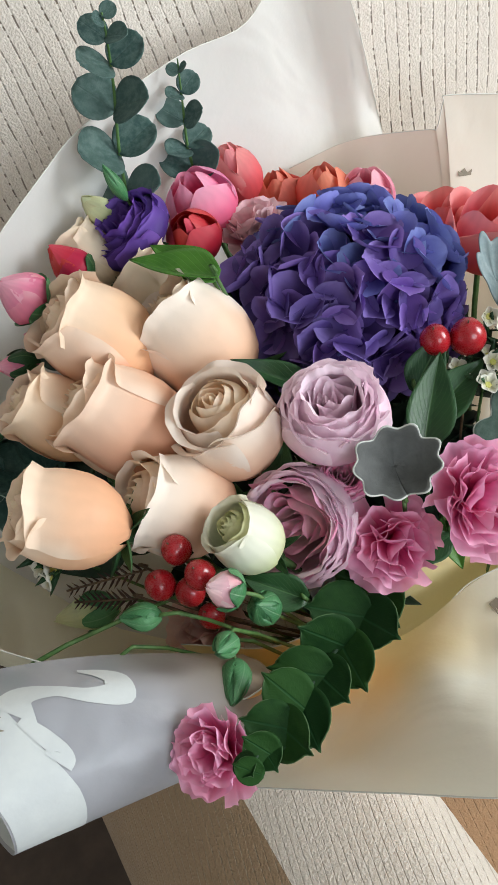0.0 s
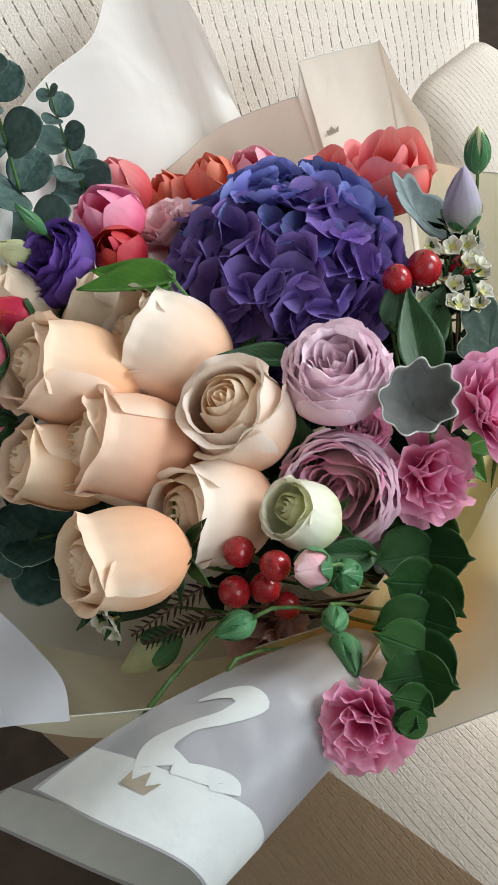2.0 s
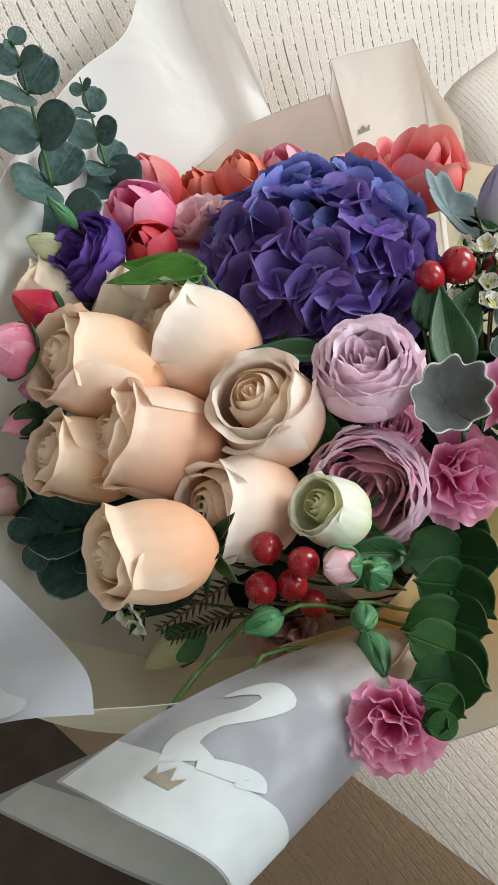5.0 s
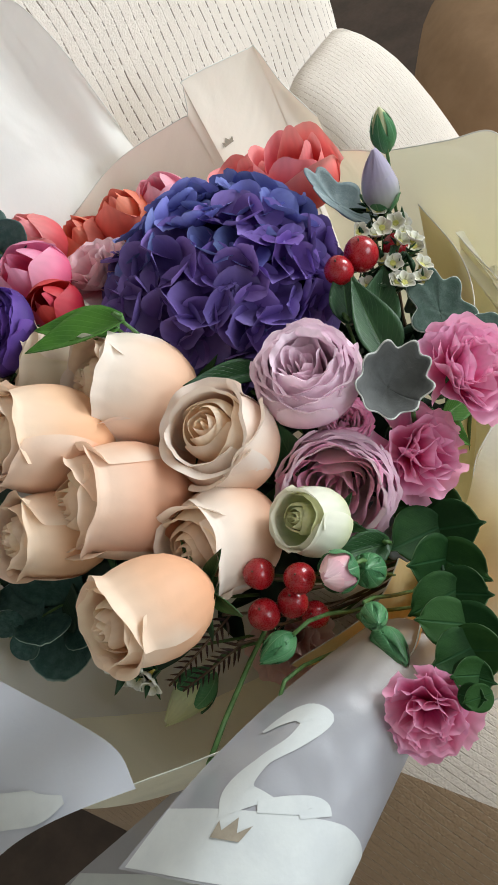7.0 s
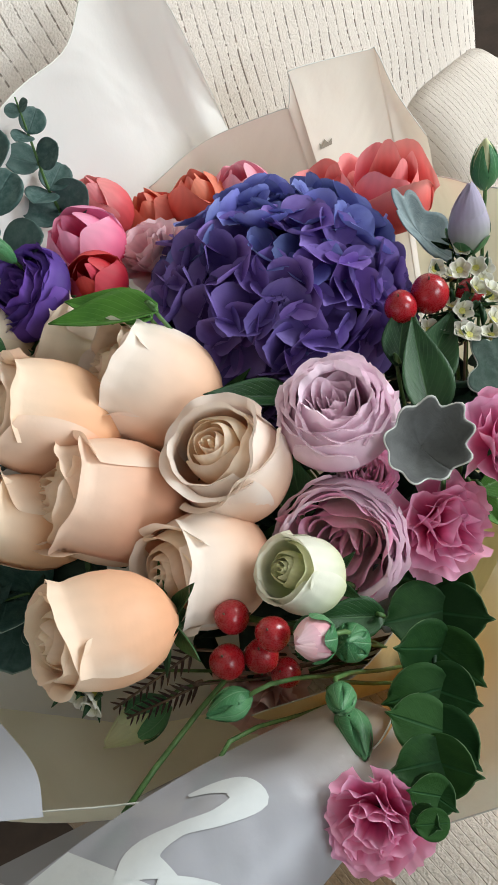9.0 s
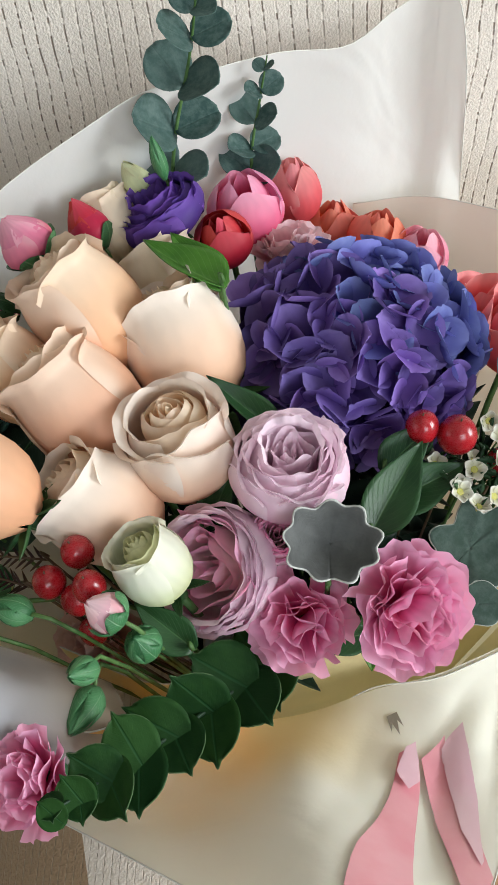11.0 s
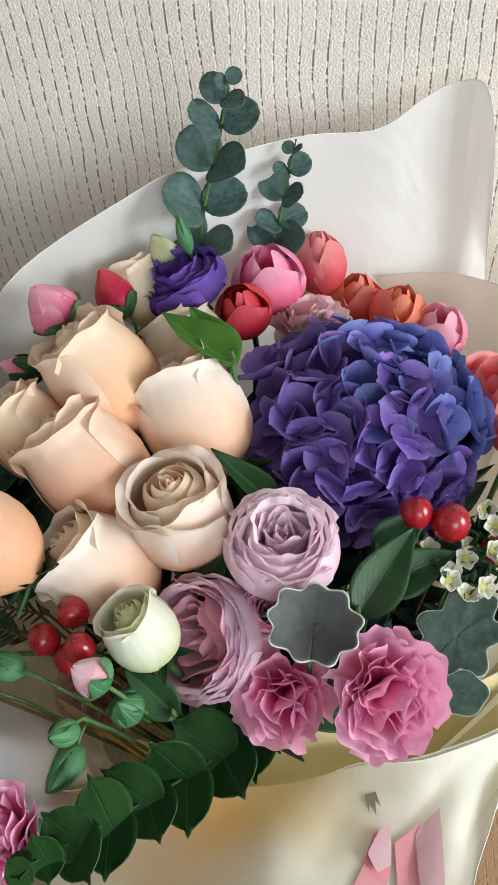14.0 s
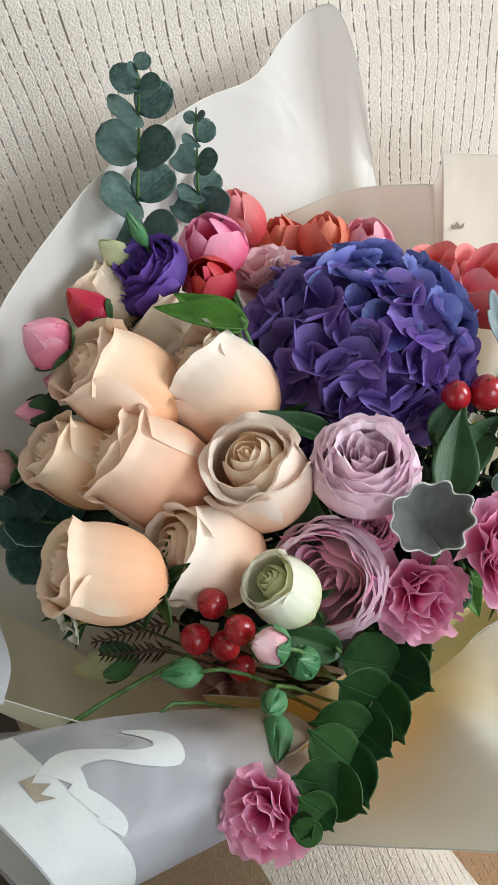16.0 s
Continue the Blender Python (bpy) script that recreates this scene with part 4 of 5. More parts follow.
def lisianthus(place, axis, R, label, mat, inner=None, seed=0, depth=0.9, rings=4, group="lisianthus", spin=0.0, flat=1.0):
    """A double lisianthus: a slit of folded inner petals in a dome of broad thin petals that overlap like shells."""
    rng = random.Random(seed)
    ob = thing("lisianthus", place, label, "lisianthus", group, axis, spin)
    L = R * 1.45 * depth
    dome = (0.30, 0.70, 0.93, 1.0, 0.97, 0.86, 0.70, 0.52) if flat <= 1 else (0.30, 0.66, 0.88, 0.98, 1.0, 0.98, 0.94, 0.88)
    for k in range(13):
        s = 0.06 + (0.036 if flat <= 1 else 0.054) * k
        me = wrap_petal("inner_petal", R * s, L, inner or mat, 1.7 - 0.04 * k, (0.7, 0.85, 1, 1, 1, 1, 0.96), lip=0.16, z0=-L * 0.5, top=0.93 + 0.004 * k + rng.uniform(-0.04, 0.03), drop=0.10, wave=0.12, ph=rng.uniform(0, 6), nu=19, nv=8, jag=0.012)
        part("inner_petal", me, ob, Matrix.Scale(1.3, 4, (1, 0, 0)) @ Matrix.Rotation(k * 2.2 + rng.uniform(-0.4, 0.4), 4, "Z") @ Matrix.Rotation(rng.uniform(-0.12, 0.12), 4, "X"))
    for ring in range(rings):
        q = (ring + 0.5) / rings
        for i in range(4):
            me = rolled_petal("petal", R * (0.66 + 0.34 * q if flat <= 1 else 0.80 + 0.20 * q), L, mat, 1.12 + rng.uniform(-0.1, 0.2), dome, -L * 0.5, top=1.04 - 0.20 * q * flat + rng.uniform(-0.05, 0.04), start=0.88, bend=0.5 + 0.7 * q, curl=0.06, point=0.01, side=0.03, dip=0.10, uneven=0.5, ph=rng.uniform(0, 6), nu=23, nv=14, crimp=0.028)
            part("petal", me, ob, Matrix.Rotation((i + 0.5 * (ring % 2)) * math.pi / 2 + rng.uniform(-0.35, 0.35), 4, "Z") @ Matrix.Rotation(rng.uniform(-0.06, 0.06), 4, "Y"))
    sepals(ob, -L * 0.5, R * 0.7, R * 0.2, 5, -0.1, SEPALDARK)
    stem_to_neck(ob, (0, 0, -L * 0.5), 0.0018)
    return ob


lisianthus((0.059, 0.326, 0.607), (0.04, -0.08, 1.0), 0.0384, "lilac pink double lisianthus with layered petals", LILAC, seed=21)
lisianthus((0.014, 0.286, 0.562), (-0.58, -0.45, 0.68), 0.0396, "mauve lisianthus with darker pink petal rims", LILAC, MAUVE, seed=22, flat=1.3, spin=0.4)
lisianthus((0.049, 0.297, 0.579), (0.1, -0.4, 0.9), 0.0194, "small mauve lisianthus beneath a grey leaf", MAUVE, seed=23)
lisianthus((-0.023, 0.543, 0.650), (-0.35, -0.05, 0.95), 0.0358, "deep violet double lisianthus with ruffled petals", VIOLET, seed=24, depth=0.8)


def carnation(place, axis, R, label, mat, seed=0, n=34, group="carnations", stem=True):
    """A carnation: a dense dome of toothed, crumpled petals over a green cup."""
    rng = random.Random(seed)
    ob = thing("carnation", place, label, "carnation", group, axis, rng.uniform(0, 6))
    kinds = [blade("petal", R * 1.12, R * rng.uniform(1.15, 1.5), mat, "fan", cup=rng.uniform(-0.05, 0.2), bend=rng.uniform(0.15, 0.7), ruffle=rng.uniform(0.05, 0.11), k=rng.uniform(4, 7), ph=rng.uniform(0, 6), serr=0.035, nu=19, nv=9, thick=0.0) for _ in range(8)]
    for i in range(n):
        q = (i + 0.5) / n
        tilt = 1.45 - 1.25 * q ** 0.75 + rng.uniform(-0.15, 0.15)
        part("petal", kinds[i % 8], ob, radial(i * 2.4 + rng.uniform(-0.3, 0.3), tilt, R * 0.05, -R * 0.45 - R * 0.1 * q, rng.uniform(-0.4, 0.4), 0.86 + 0.18 * q))
    part("calyx", lathe("calyx", [(0.003, -R * 1.5), (R * 0.22, -R * 1.3), (R * 0.26, -R * 0.8), (R * 0.3, -R * 0.45)], SEPAL, 12), ob)
    if stem:
        stem_to_neck(ob, (0, 0, -R * 1.45), 0.0016)
    return ob


carnation((0.062, 0.251, 0.556), (-0.05, -0.55, 0.8), 0.0316, "bright pink carnation with crumpled toothed petals", PINK, 31, 20)
carnation((0.121, 0.245, 0.575), (0.1, -0.60, 0.8), 0.0362, "large bright pink carnation with crumpled toothed petals", PINK, 32, 24)
carnation((-0.082, 0.159, 0.578), (-0.3, -0.4, 0.8), 0.0266, "small pink carnation hanging over the film's edge", PINK, 33, 20)
carnation((0.073, 0.553, 0.603), (-0.1, 0.0, 1.0), 0.0334, "pale pink carnation behind the hydrangea", BABYPINK, 34, 20)
carnation((-0.086, 0.293, 0.461), (-0.3, -0.5, 0.7), 0.0326, "faded blush carnation under red berries", BLUSH, 35, 18)


def tulip(place, axis, R, L, label, mat, seed=0, openness=0.3, frill=False, group="coral flowers"):
    """A cup of broad overlapping petals."""
    rng = random.Random(seed)
    ob = thing("tulip", place, label, "tulip", group, axis, rng.uniform(0, 6))
    for i in range(8):
        ring = 0 if i < 2 else 1 if i < 5 else 2
        R2 = R * (0.45, 0.72, 1.0)[ring]
        me = wrap_petal("petal", R2, L, mat, 1.25, (0.3, 0.75, 0.95, 1.0, 0.93, 0.70, 0.32) if not frill else OPEN, lip=0.05 + openness * 0.3 * (ring == 2), z0=-L / 2, top=1.0 - 0.03 * ring + rng.uniform(-0.06, 0.03), drop=0.3, wave=0.02 if not frill else 0.06, ph=rng.uniform(0, 6), nu=13, nv=11)
        part("petal", me, ob, Matrix.Rotation(i * 2.09 + ring * 0.9 + rng.uniform(-0.2, 0.2), 4, "Z"))
    stem_to_neck(ob, (0, 0, -L / 2), 0.0025)
    return ob


tulip((0.039, 0.586, 0.623), (-0.15, -0.05, 1), 0.0319, 0.064, "magenta pink tulip with a closed cup", MAGENTA, 41)
tulip((0.021, 0.538, 0.628), (-0.2, -0.25, 1), 0.0235, 0.0489, "crimson flower below a magenta tulip", CRIMSON, 42)
tulip((0.083, 0.648, 0.597), (-0.1, 0.15, 1), 0.0246, 0.0624, "coral red tulip bud standing tall", CORAL, 43, 0.1)
tulip((0.117, 0.642, 0.561), (0.0, 0.1, 1), 0.0271, 0.0542, "orange red tulip against the white film", ORANGE, 44)
tulip((0.154, 0.618, 0.565), (0.1, 0.1, 1), 0.0272, 0.0522, "orange red tulip against the white film", ORANGE, 45, 0.4)
tulip((0.188, 0.599, 0.557), (0.1, 0.0, 1), 0.0274, 0.0513, "rosy pink tulip behind the hydrangea", ROSY, 46, 0.5)
tulip((0.232, 0.530, 0.546), (0.1, 0.1, 1), 0.034, 0.056, "coral ranunculus with broad petals", CORAL, 47, 0.5, True)
tulip((0.250, 0.482, 0.560), (0.25, 0.0, 1), 0.037, 0.068, "coral ranunculus with paler frilled rims", CORAL, 48, 0.4, True)


# hydrangea
def hydrangea(place, R, axis):
    rng = random.Random(77)
    ob = thing("hydrangea", place, "violet blue hydrangea head of many four-petalled florets", "hydrangea")
    kinds = []
    for mat in (HYDR_A, HYDR_B):
        for _ in range(4):
            kinds.append(blade("petal", 0.0275, 0.0310, mat, "round", cup=rng.uniform(0.1, 0.35), bend=rng.uniform(-0.2, 0.5), ruffle=rng.uniform(0.02, 0.06), k=4, ph=rng.uniform(0, 6), nu=8, nv=8, thick=0.0))
    eye = lathe("eye", [(0.0005, -0.001), (0.0016, 0.0), (0.0013, 0.0014), (0.0003, 0.002)], HYDR_B, 8)
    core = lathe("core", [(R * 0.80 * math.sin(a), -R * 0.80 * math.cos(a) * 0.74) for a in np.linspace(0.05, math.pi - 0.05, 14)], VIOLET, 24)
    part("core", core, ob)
    n = 112
    side = Vector((0.75, 0.5, 0.2)).normalized()
    for i in range(n):
        c = 1 - 1.45 * (i + 0.5) / n
        s = math.sqrt(max(0, 1 - c * c))
        a = i * 2.39996 + rng.uniform(-0.2, 0.2)
        d = Vector((s * math.cos(a), s * math.sin(a), c))
        rr = R * rng.uniform(0.80, 0.96)
        if (Vector(place) + d * rr - Vector((0.002, 0.442, 0.604))).length < 0.056:
            continue
        fl = new("floret")
        fl.parent = ob
        tiltd = (d + Vector((rng.uniform(-1, 1), rng.uniform(-1, 1), rng.uniform(-1, 1))) * 0.42).normalized()
        fl.matrix_basis = Matrix.Translation(Vector((d.x, d.y, d.z * 0.76)) * rr) @ tiltd.to_track_quat("Z", "Y").to_matrix().to_4x4() @ Matrix.Rotation(rng.uniform(0, 6.28), 4, "Z") @ Matrix.Scale(rng.uniform(0.82, 1.14), 4)
        blue = d.dot(side) + rng.uniform(-0.35, 0.35) > 0.35
        for k in range(4):
            part("petal", kinds[(4 if blue else 0) + rng.randrange(4)], fl, radial(k * math.pi / 2 + rng.uniform(-0.12, 0.12), rng.uniform(0.0, 0.6), 0.0008, 0.0005 * (k % 2), rng.uniform(-0.25, 0.25)))
        part("eye", eye, fl)
    stem_to_neck(ob, (0, 0, -R * 0.7), 0.004)


hydrangea((0.109, 0.455, 0.576), 0.089, (0.0, 0.0, 1.0))


# buds
def bud(place, axis, R, L, label, mat, sep=None, cover=0.6, seed=0, group="flower buds", stem=True, name="flower_bud", stem_r=0.0013):
    """A closed bud: furled petals in a green calyx."""
    rng = random.Random(seed)
    ob = thing(name, place, label, "flower bud", group, axis, rng.uniform(0, 6))
    prof = (0.3, 0.8, 1.0, 0.97, 0.80, 0.50, 0.10)
    for i in range(5):
        me = wrap_petal("petal", R * (0.86 + 0.03 * i), L, mat, 1.35, prof, lip=0.04, z0=-L / 2, top=1 - 0.03 * i, drop=0.2, wave=0.02, ph=rng.uniform(0, 6), nu=11, nv=10)
        part("petal", me, ob, Matrix.Rotation(i * 1.4, 4, "Z"))
    part("core", lathe("bud_core", [(R * 0.78 * max(float(np.interp(x, np.linspace(0, 1, 7), prof)), 0.05), L * (x * 0.93 - 0.48)) for x in np.linspace(0, 1, 10)], mat, 14), ob)
    if cover > 0:
        for i in range(5):
            me = wrap_petal("sepal", R * 1.06, L * cover, sep or SEPAL, 0.75, [float(np.interp(x * cover, np.linspace(0, 1, 7), prof)) for x in np.linspace(0, 1, 7)], lip=0.02, z0=-L / 2 - 0.0005, top=1.0, drop=0.65, nu=7, nv=8)
            part("sepal", me, ob, Matrix.Rotation(i * 2 * math.pi / 5, 4, "Z"))
    if stem:
        stem_to_neck(ob, (0, 0, -L / 2), stem_r)
    return ob


rose((-0.023, 0.270, 0.595), (-0.40, 0.13, 0.91), 0.0223, 0.0495, "pale lime white rose bud starting to open", inner=LIME, outer=LIMEWHITE, openness=0.5, seed=51, group="flower buds", spin=1.2)
bud((-0.046, 0.236, 0.606), (-0.6, 0.1, 0.75), 0.0125, 0.026, "pink carnation bud in a green calyx", BABYPINK, cover=0.62, seed=52)
bud((-0.030, 0.231, 0.577), (-0.2, -0.2, 0.95), 0.0105, 0.024, "closed green carnation bud", SEPAL, cover=0.95, seed=53)
bud((-0.100, 0.245, 0.598), (-0.9, 0.2, 0.35), 0.0085, 0.026, "closed green carnation bud", SEPAL, cover=0.95, seed=54)
bud((-0.056, 0.205, 0.600), (-0.3, -0.5, 0.7), 0.0075, 0.024, "closed green carnation bud", SEPAL, cover=0.95, seed=55)
bud((-0.062, 0.198, 0.565), (-0.25, -0.75, 0.3), 0.010, 0.034, "slender green carnation calyx", SEPAL, cover=0.95, seed=56)
bud((-0.111, 0.484, 0.674), (-0.5, 0.1, 0.8), 0.0207, 0.0392, "small pink spray rose", ROSY, cover=0.35, seed=57)
bud((-0.117, 0.478, 0.638), (-0.6, -0.1, 0.7), 0.0095, 0.022, "small pink rose bud", ROSY, cover=0.5, seed=58)
bud((-0.136, 0.457, 0.637), (-0.9, 0.0, 0.35), 0.012, 0.0325, "pink rose bud in dark green sepals", ROSY, SEPALDARK, cover=0.72, seed=59)
bud((-0.077, 0.527, 0.654), (-0.45, 0.35, 0.8), 0.0167, 0.0425, "red rose bud with a long green sepal", CRIMSON, SEPALDARK, cover=0.4, seed=60)
bud((-0.042, 0.566, 0.666), (-0.5, 0.2, 0.85), 0.0119, 0.0306, "greenish white lisianthus bud", LIME, cover=0.25, seed=61)
bud((-0.156, 0.311, 0.523), (-0.85, 0.1, 0.15), 0.0141, 0.0482, "long green lisianthus bud", LIME, cover=0.55, seed=62)
bud((0.259, 0.386, 0.621), (0.2, 0.1, 1), 0.0096, 0.0366, "tall green lisianthus bud", LIME, cover=0.9, seed=63)
bud((0.235, 0.381, 0.594), (0.15, 0.05, 1), 0.0152, 0.0581, "pale violet lisianthus bud", PALEVIOLET, cover=0.35, seed=64)
bud((-0.020, 0.549, 0.691), (-0.2, 0.1, 1), 0.0055, 0.0333, "slim green bud before the eucalyptus", SEPAL, cover=0.95, seed=65)
bud((-0.185, 0.455, 0.60), (-0.7, 0.0, 0.5), 0.016, 0.04, "faded blush bud against the film", BLUSH, cover=0.3, seed=66)
bud((-0.137, 0.228, 0.585), (-0.75, -0.25, 0.3), 0.006, 0.034, "thin dark green bud on a long stalk", SEPALDARK, cover=0.95, seed=67)
long_bud = bud((-0.188, 0.232, 0.604), (-0.8, -0.25, 0.3), 0.0065, 0.034, "slender green bud at the end of a long bare stalk", SEPALDARK, cover=0.95, seed=68, stem=False)
back = long_bud.matrix_world.inverted()
part("stalk", tube("stalk", [back @ Vector(p) for p in ((-0.172, 0.242, 0.598), (-0.150, 0.252, 0.588), (-0.115, 0.270, 0.562), (-0.07, 0.290, 0.53), (0.0, 0.30, 0.45))], 0.0016, STEM), long_bud)


# berries
def berry(place, axis, R, seed=0):
    rng = random.Random(seed)
    ob = thing("berry", place, "glossy red hypericum berry", "berry", "red berries", axis)
    prof = [(R * math.sin(a) * (1 - 0.08 * (1 - math.cos(a)) / 2), -R * 1.08 * math.cos(a)) for a in np.linspace(0.06, math.pi - 0.06, 13)]
    part("fruit", lathe("fruit", prof, BERRY, 18, 0.02, seed), ob)
    part("tip", tube("tip", [(0, 0, R * 1.0), (0.0004, 0, R * 1.25)], 0.0006, BROWNSTEM, 6), ob)
    sepals(ob, -R * 1.0, R * 0.9, R * 0.6, 5, 0.2, SEPALDARK, R * 0.1)
    stem_to_neck(ob, (0, 0, -R * 1.05), 0.0011, BROWNSTEM)


for i, (p, r) in enumerate((((-0.068, 0.282, 0.595), 0.0102), ((-0.058, 0.257, 0.597), 0.0100), ((-0.086, 0.270, 0.583), 0.0104), ((-0.070, 0.262, 0.575), 0.0102), ((-0.066, 0.257, 0.545), 0.0095),
                            ((0.145, 0.358, 0.601), 0.0112), ((0.167, 0.354, 0.596), 0.0132), ((0.198, 0.349, 0.571), 0.0105))):
    berry(p, (-0.2 + 0.1 * (i % 4), -0.1, 1), r, 80 + i)


# eucalyptus
def eucalyptus(points, leaf_r, pairs, label, mat, seed=0, grow=0.5, flat=0.35, stemmat=None, face=(0, -0.6, 0.8), lean=0.35, turn=1.0, tipped=0.0, over=0.0):
    """A stalk with pairs of round leaves, smaller towards the tip."""
    rng = random.Random(seed)
    c = curve(points, 40)
    ob = thing("eucalyptus_sprig", tuple(c[0]), label, "eucalyptus", "eucalyptus sprigs")
    loc = c - c[0]
    part("stem", tube("stem", [tuple(p) for p in loc], 0.0016, stemmat or STEM, 7, 0.4), ob)
    kinds = [blade("leaf", 2 * leaf_r, 2 * leaf_r * rng.uniform(0.92, 1.05), mat, "round", cup=rng.uniform(0.04, 0.16), bend=rng.uniform(-0.25, 0.35), ruffle=0.012, k=5, ph=rng.uniform(0, 6), nu=11, nv=11, thick=0.0006, tipped=tipped) for _ in range(4)]
    f = Vector(face).normalized()
    for i in range(pairs):
        q = (i + 0.6) / pairs
        k = min(int(q * 39), 38)
        p = Vector(loc[k])
        d = Vector(loc[k + 1] - loc[k]).normalized()
        s = (1 - grow * q) * (1 - 0.62 * max(0.0, (q - 0.62) / 0.38))
        for sgn in (-1, 1):
            side = Matrix.Rotation((0.75 if i % 2 else -0.35) * turn, 3, d) @ (d.cross(f).normalized() * sgn)
            out = (side + d * rng.uniform(0.15, 0.5) + f * rng.uniform(-0.1, lean)).normalized()
            nz = (f + side * rng.uniform(-flat, flat) + d * rng.uniform(-flat, flat)).normalized()
            x = out.cross(nz).normalized()
            z = x.cross(out).normalized()
            m = Matrix((x, out, z)).transposed().to_4x4()
            part("leaf", kinds[rng.randrange(4)], ob, Matrix.Translation(p + f * (0.0015 * sgn + 0.001 + 3 * over * leaf_r * 0.1) - out * over * leaf_r) @ m @ Matrix.Scale(s * rng.uniform(0.88, 1.08), 4))
    end = Vector(NECK) - Vector(c[0])
    part("lower_stem", tube("lower_stem", [tuple(q) for q in curve([(0, 0, 0), tuple(end * 0.5 + Vector((0, 0, -0.02))), tuple(end), tuple(end * 1.2)], 12)], 0.0016, stemmat or STEM, 7), ob)
    return ob


eucalyptus([(-0.019, 0.592, 0.636), (-0.009, 0.588, 0.687), (0.007, 0.588, 0.740), (0.015, 0.582, 0.775), (0.018, 0.580, 0.792)], 0.0227, 6, "tall silvery blue eucalyptus sprig with round leaves", EUC_BLUE, 91, 0.50, 0.5)
eucalyptus([(0.046, 0.632, 0.619), (0.048, 0.632, 0.650), (0.056, 0.634, 0.687), (0.063, 0.635, 0.720)], 0.0160, 5, "shorter silvery blue eucalyptus sprig with round leaves", EUC_BLUE, 92, 0.4, 0.45)
eucalyptus([(0.046, 0.250, 0.516), (0.014, 0.216, 0.535), (-0.022, 0.182, 0.556), (-0.048, 0.157, 0.576), (-0.068, 0.138, 0.592)], 0.0205, 8, "dark green eucalyptus sprig drooping over the film", EUC_GREEN, 93, 0.25, 0.3, DARKLEAF, (-0.1, -0.45, 0.85), 0.30, 0.45, 0.14, 0.45)
eucalyptus([(-0.118, 0.392, 0.548), (-0.150, 0.408, 0.566), (-0.190, 0.416, 0.586)], 0.028, 5, "dark blue green eucalyptus beside the roses", EUC_DARK, 94, 0.2, 0.4, None, (-0.2, -0.4, 0.9))


# waxflowers
def waxflowers(place, axis, spread, n, label, seed=0):
    rng = random.Random(seed)
    ob = thing("waxflower_sprig", place, label, "waxflower", "waxflower sprigs", axis)
    me = blade("petal", 0.0068, 0.0072, WHITE, "round", cup=0.25, bend=0.5, nu=7, nv=7)
    cup = lathe("flower_cup", [(0.0006, -0.004), (0.0022, -0.001), (0.0026, 0.0004), (0.0018, 0.0006), (0.0004, 0.0)], YELLOW, 10)
    needle = blade("needle", 0.016, 0.0014, LEAF, "pointed", cup=0.3, bend=0.3, nu=3, nv=5)
    for i in range(n):
        p = Vector((rng.uniform(-1, 1) * spread, rng.uniform(-1, 1) * spread, rng.uniform(-0.3, 0.45) * spread))
        base = Vector((p.x * 0.3, p.y * 0.3, -spread * 1.1))
        tw = part("twig", tube("twig", [tuple(base), tuple(base.lerp(p, 0.6)), tuple(p + Vector((0, 0, -0.003)))], 0.0006, STEM, 6), ob)
        head = new("floret")
        head.parent = ob
        d = Vector((rng.uniform(-0.6, 0.6), rng.uniform(-0.9, 0.2), 1)).normalized()
        head.matrix_basis = Matrix.Translation(p) @ d.to_track_quat("Z", "Y").to_matrix().to_4x4()
        for k in range(5):
            part("petal", me, head, radial(k * 2 * math.pi / 5, 0.35, 0.002, 0.0))
        part("flower_cup", cup, head)
        for k in range(7):
            part("needle", needle, ob, Matrix.Translation(base.lerp(p, rng.uniform(0.2, 0.95))) @ radial(rng.uniform(0, 6.3), rng.uniform(0.2, 1.1), 0, 0, rng.uniform(0, 3), rng.uniform(0.6, 1.2)))
    stem_to_neck(ob, (0, 0, -spread * 1.1), 0.0012)


waxflowers((0.182, 0.345, 0.580), (0.1, -0.2, 1), 0.030, 17, "white waxflower sprig with needle leaves", 101)
waxflowers((0.215, 0.375, 0.575), (0.1, -0.1, 1), 0.020, 6, "white waxflower sprig with needle leaves", 102)
waxflowers((-0.160, 0.322, 0.580), (-0.5, -0.2, 0.7), 0.014, 8, "small white waxflower cluster beside the roses", 103)


# dusty miller and leaves
def lobed_leaf(place, m, L, W, mat, label, seed=0, cup=0.35, lobes=9, depth=0.14):
    """A felted leaf with scalloped lobes round its rim."""
    rng = random.Random(seed)
    na, nr = 72, 10
    G = np.zeros((nr, na + 1, 3))
    for j in range(na + 1):
        a = -math.pi + math.pi * 2 * j / na
        edge = 1 - depth * abs(math.sin(a * lobes / 2 + 0.4)) ** 2.2 + 0.03 * math.sin(5 * a)
        for i in range(nr):
            q = i / (nr - 1)
            r = 0.002 + 0.998 * q * edge
            G[i, j] = (W / 2 * r * math.sin(a), L * 0.5 + L * 0.5 * r * math.cos(a), cup * L * 0.5 * r * r + 0.012 * L * q * math.sin(a * lobes))
    ob = thing("dusty_miller_leaf", place, label, "leaf", "felted leaves")
    ob.matrix_world = Matrix.Translation(place) @ m @ Matrix.Translation((0, -L / 2, 0))
    me = shell("felted_blade", G, mat, 0.0009)
    rim = np.tile(np.repeat(np.linspace(0, 1, nr), na + 1), 2).astype(np.float32)
    me.attributes["rim"].data.foreach_set("value", rim)
    part("blade", me, ob)
    stem_to_neck(ob, (0, 0, 0.0), 0.0016, None, 0.005)
    return ob


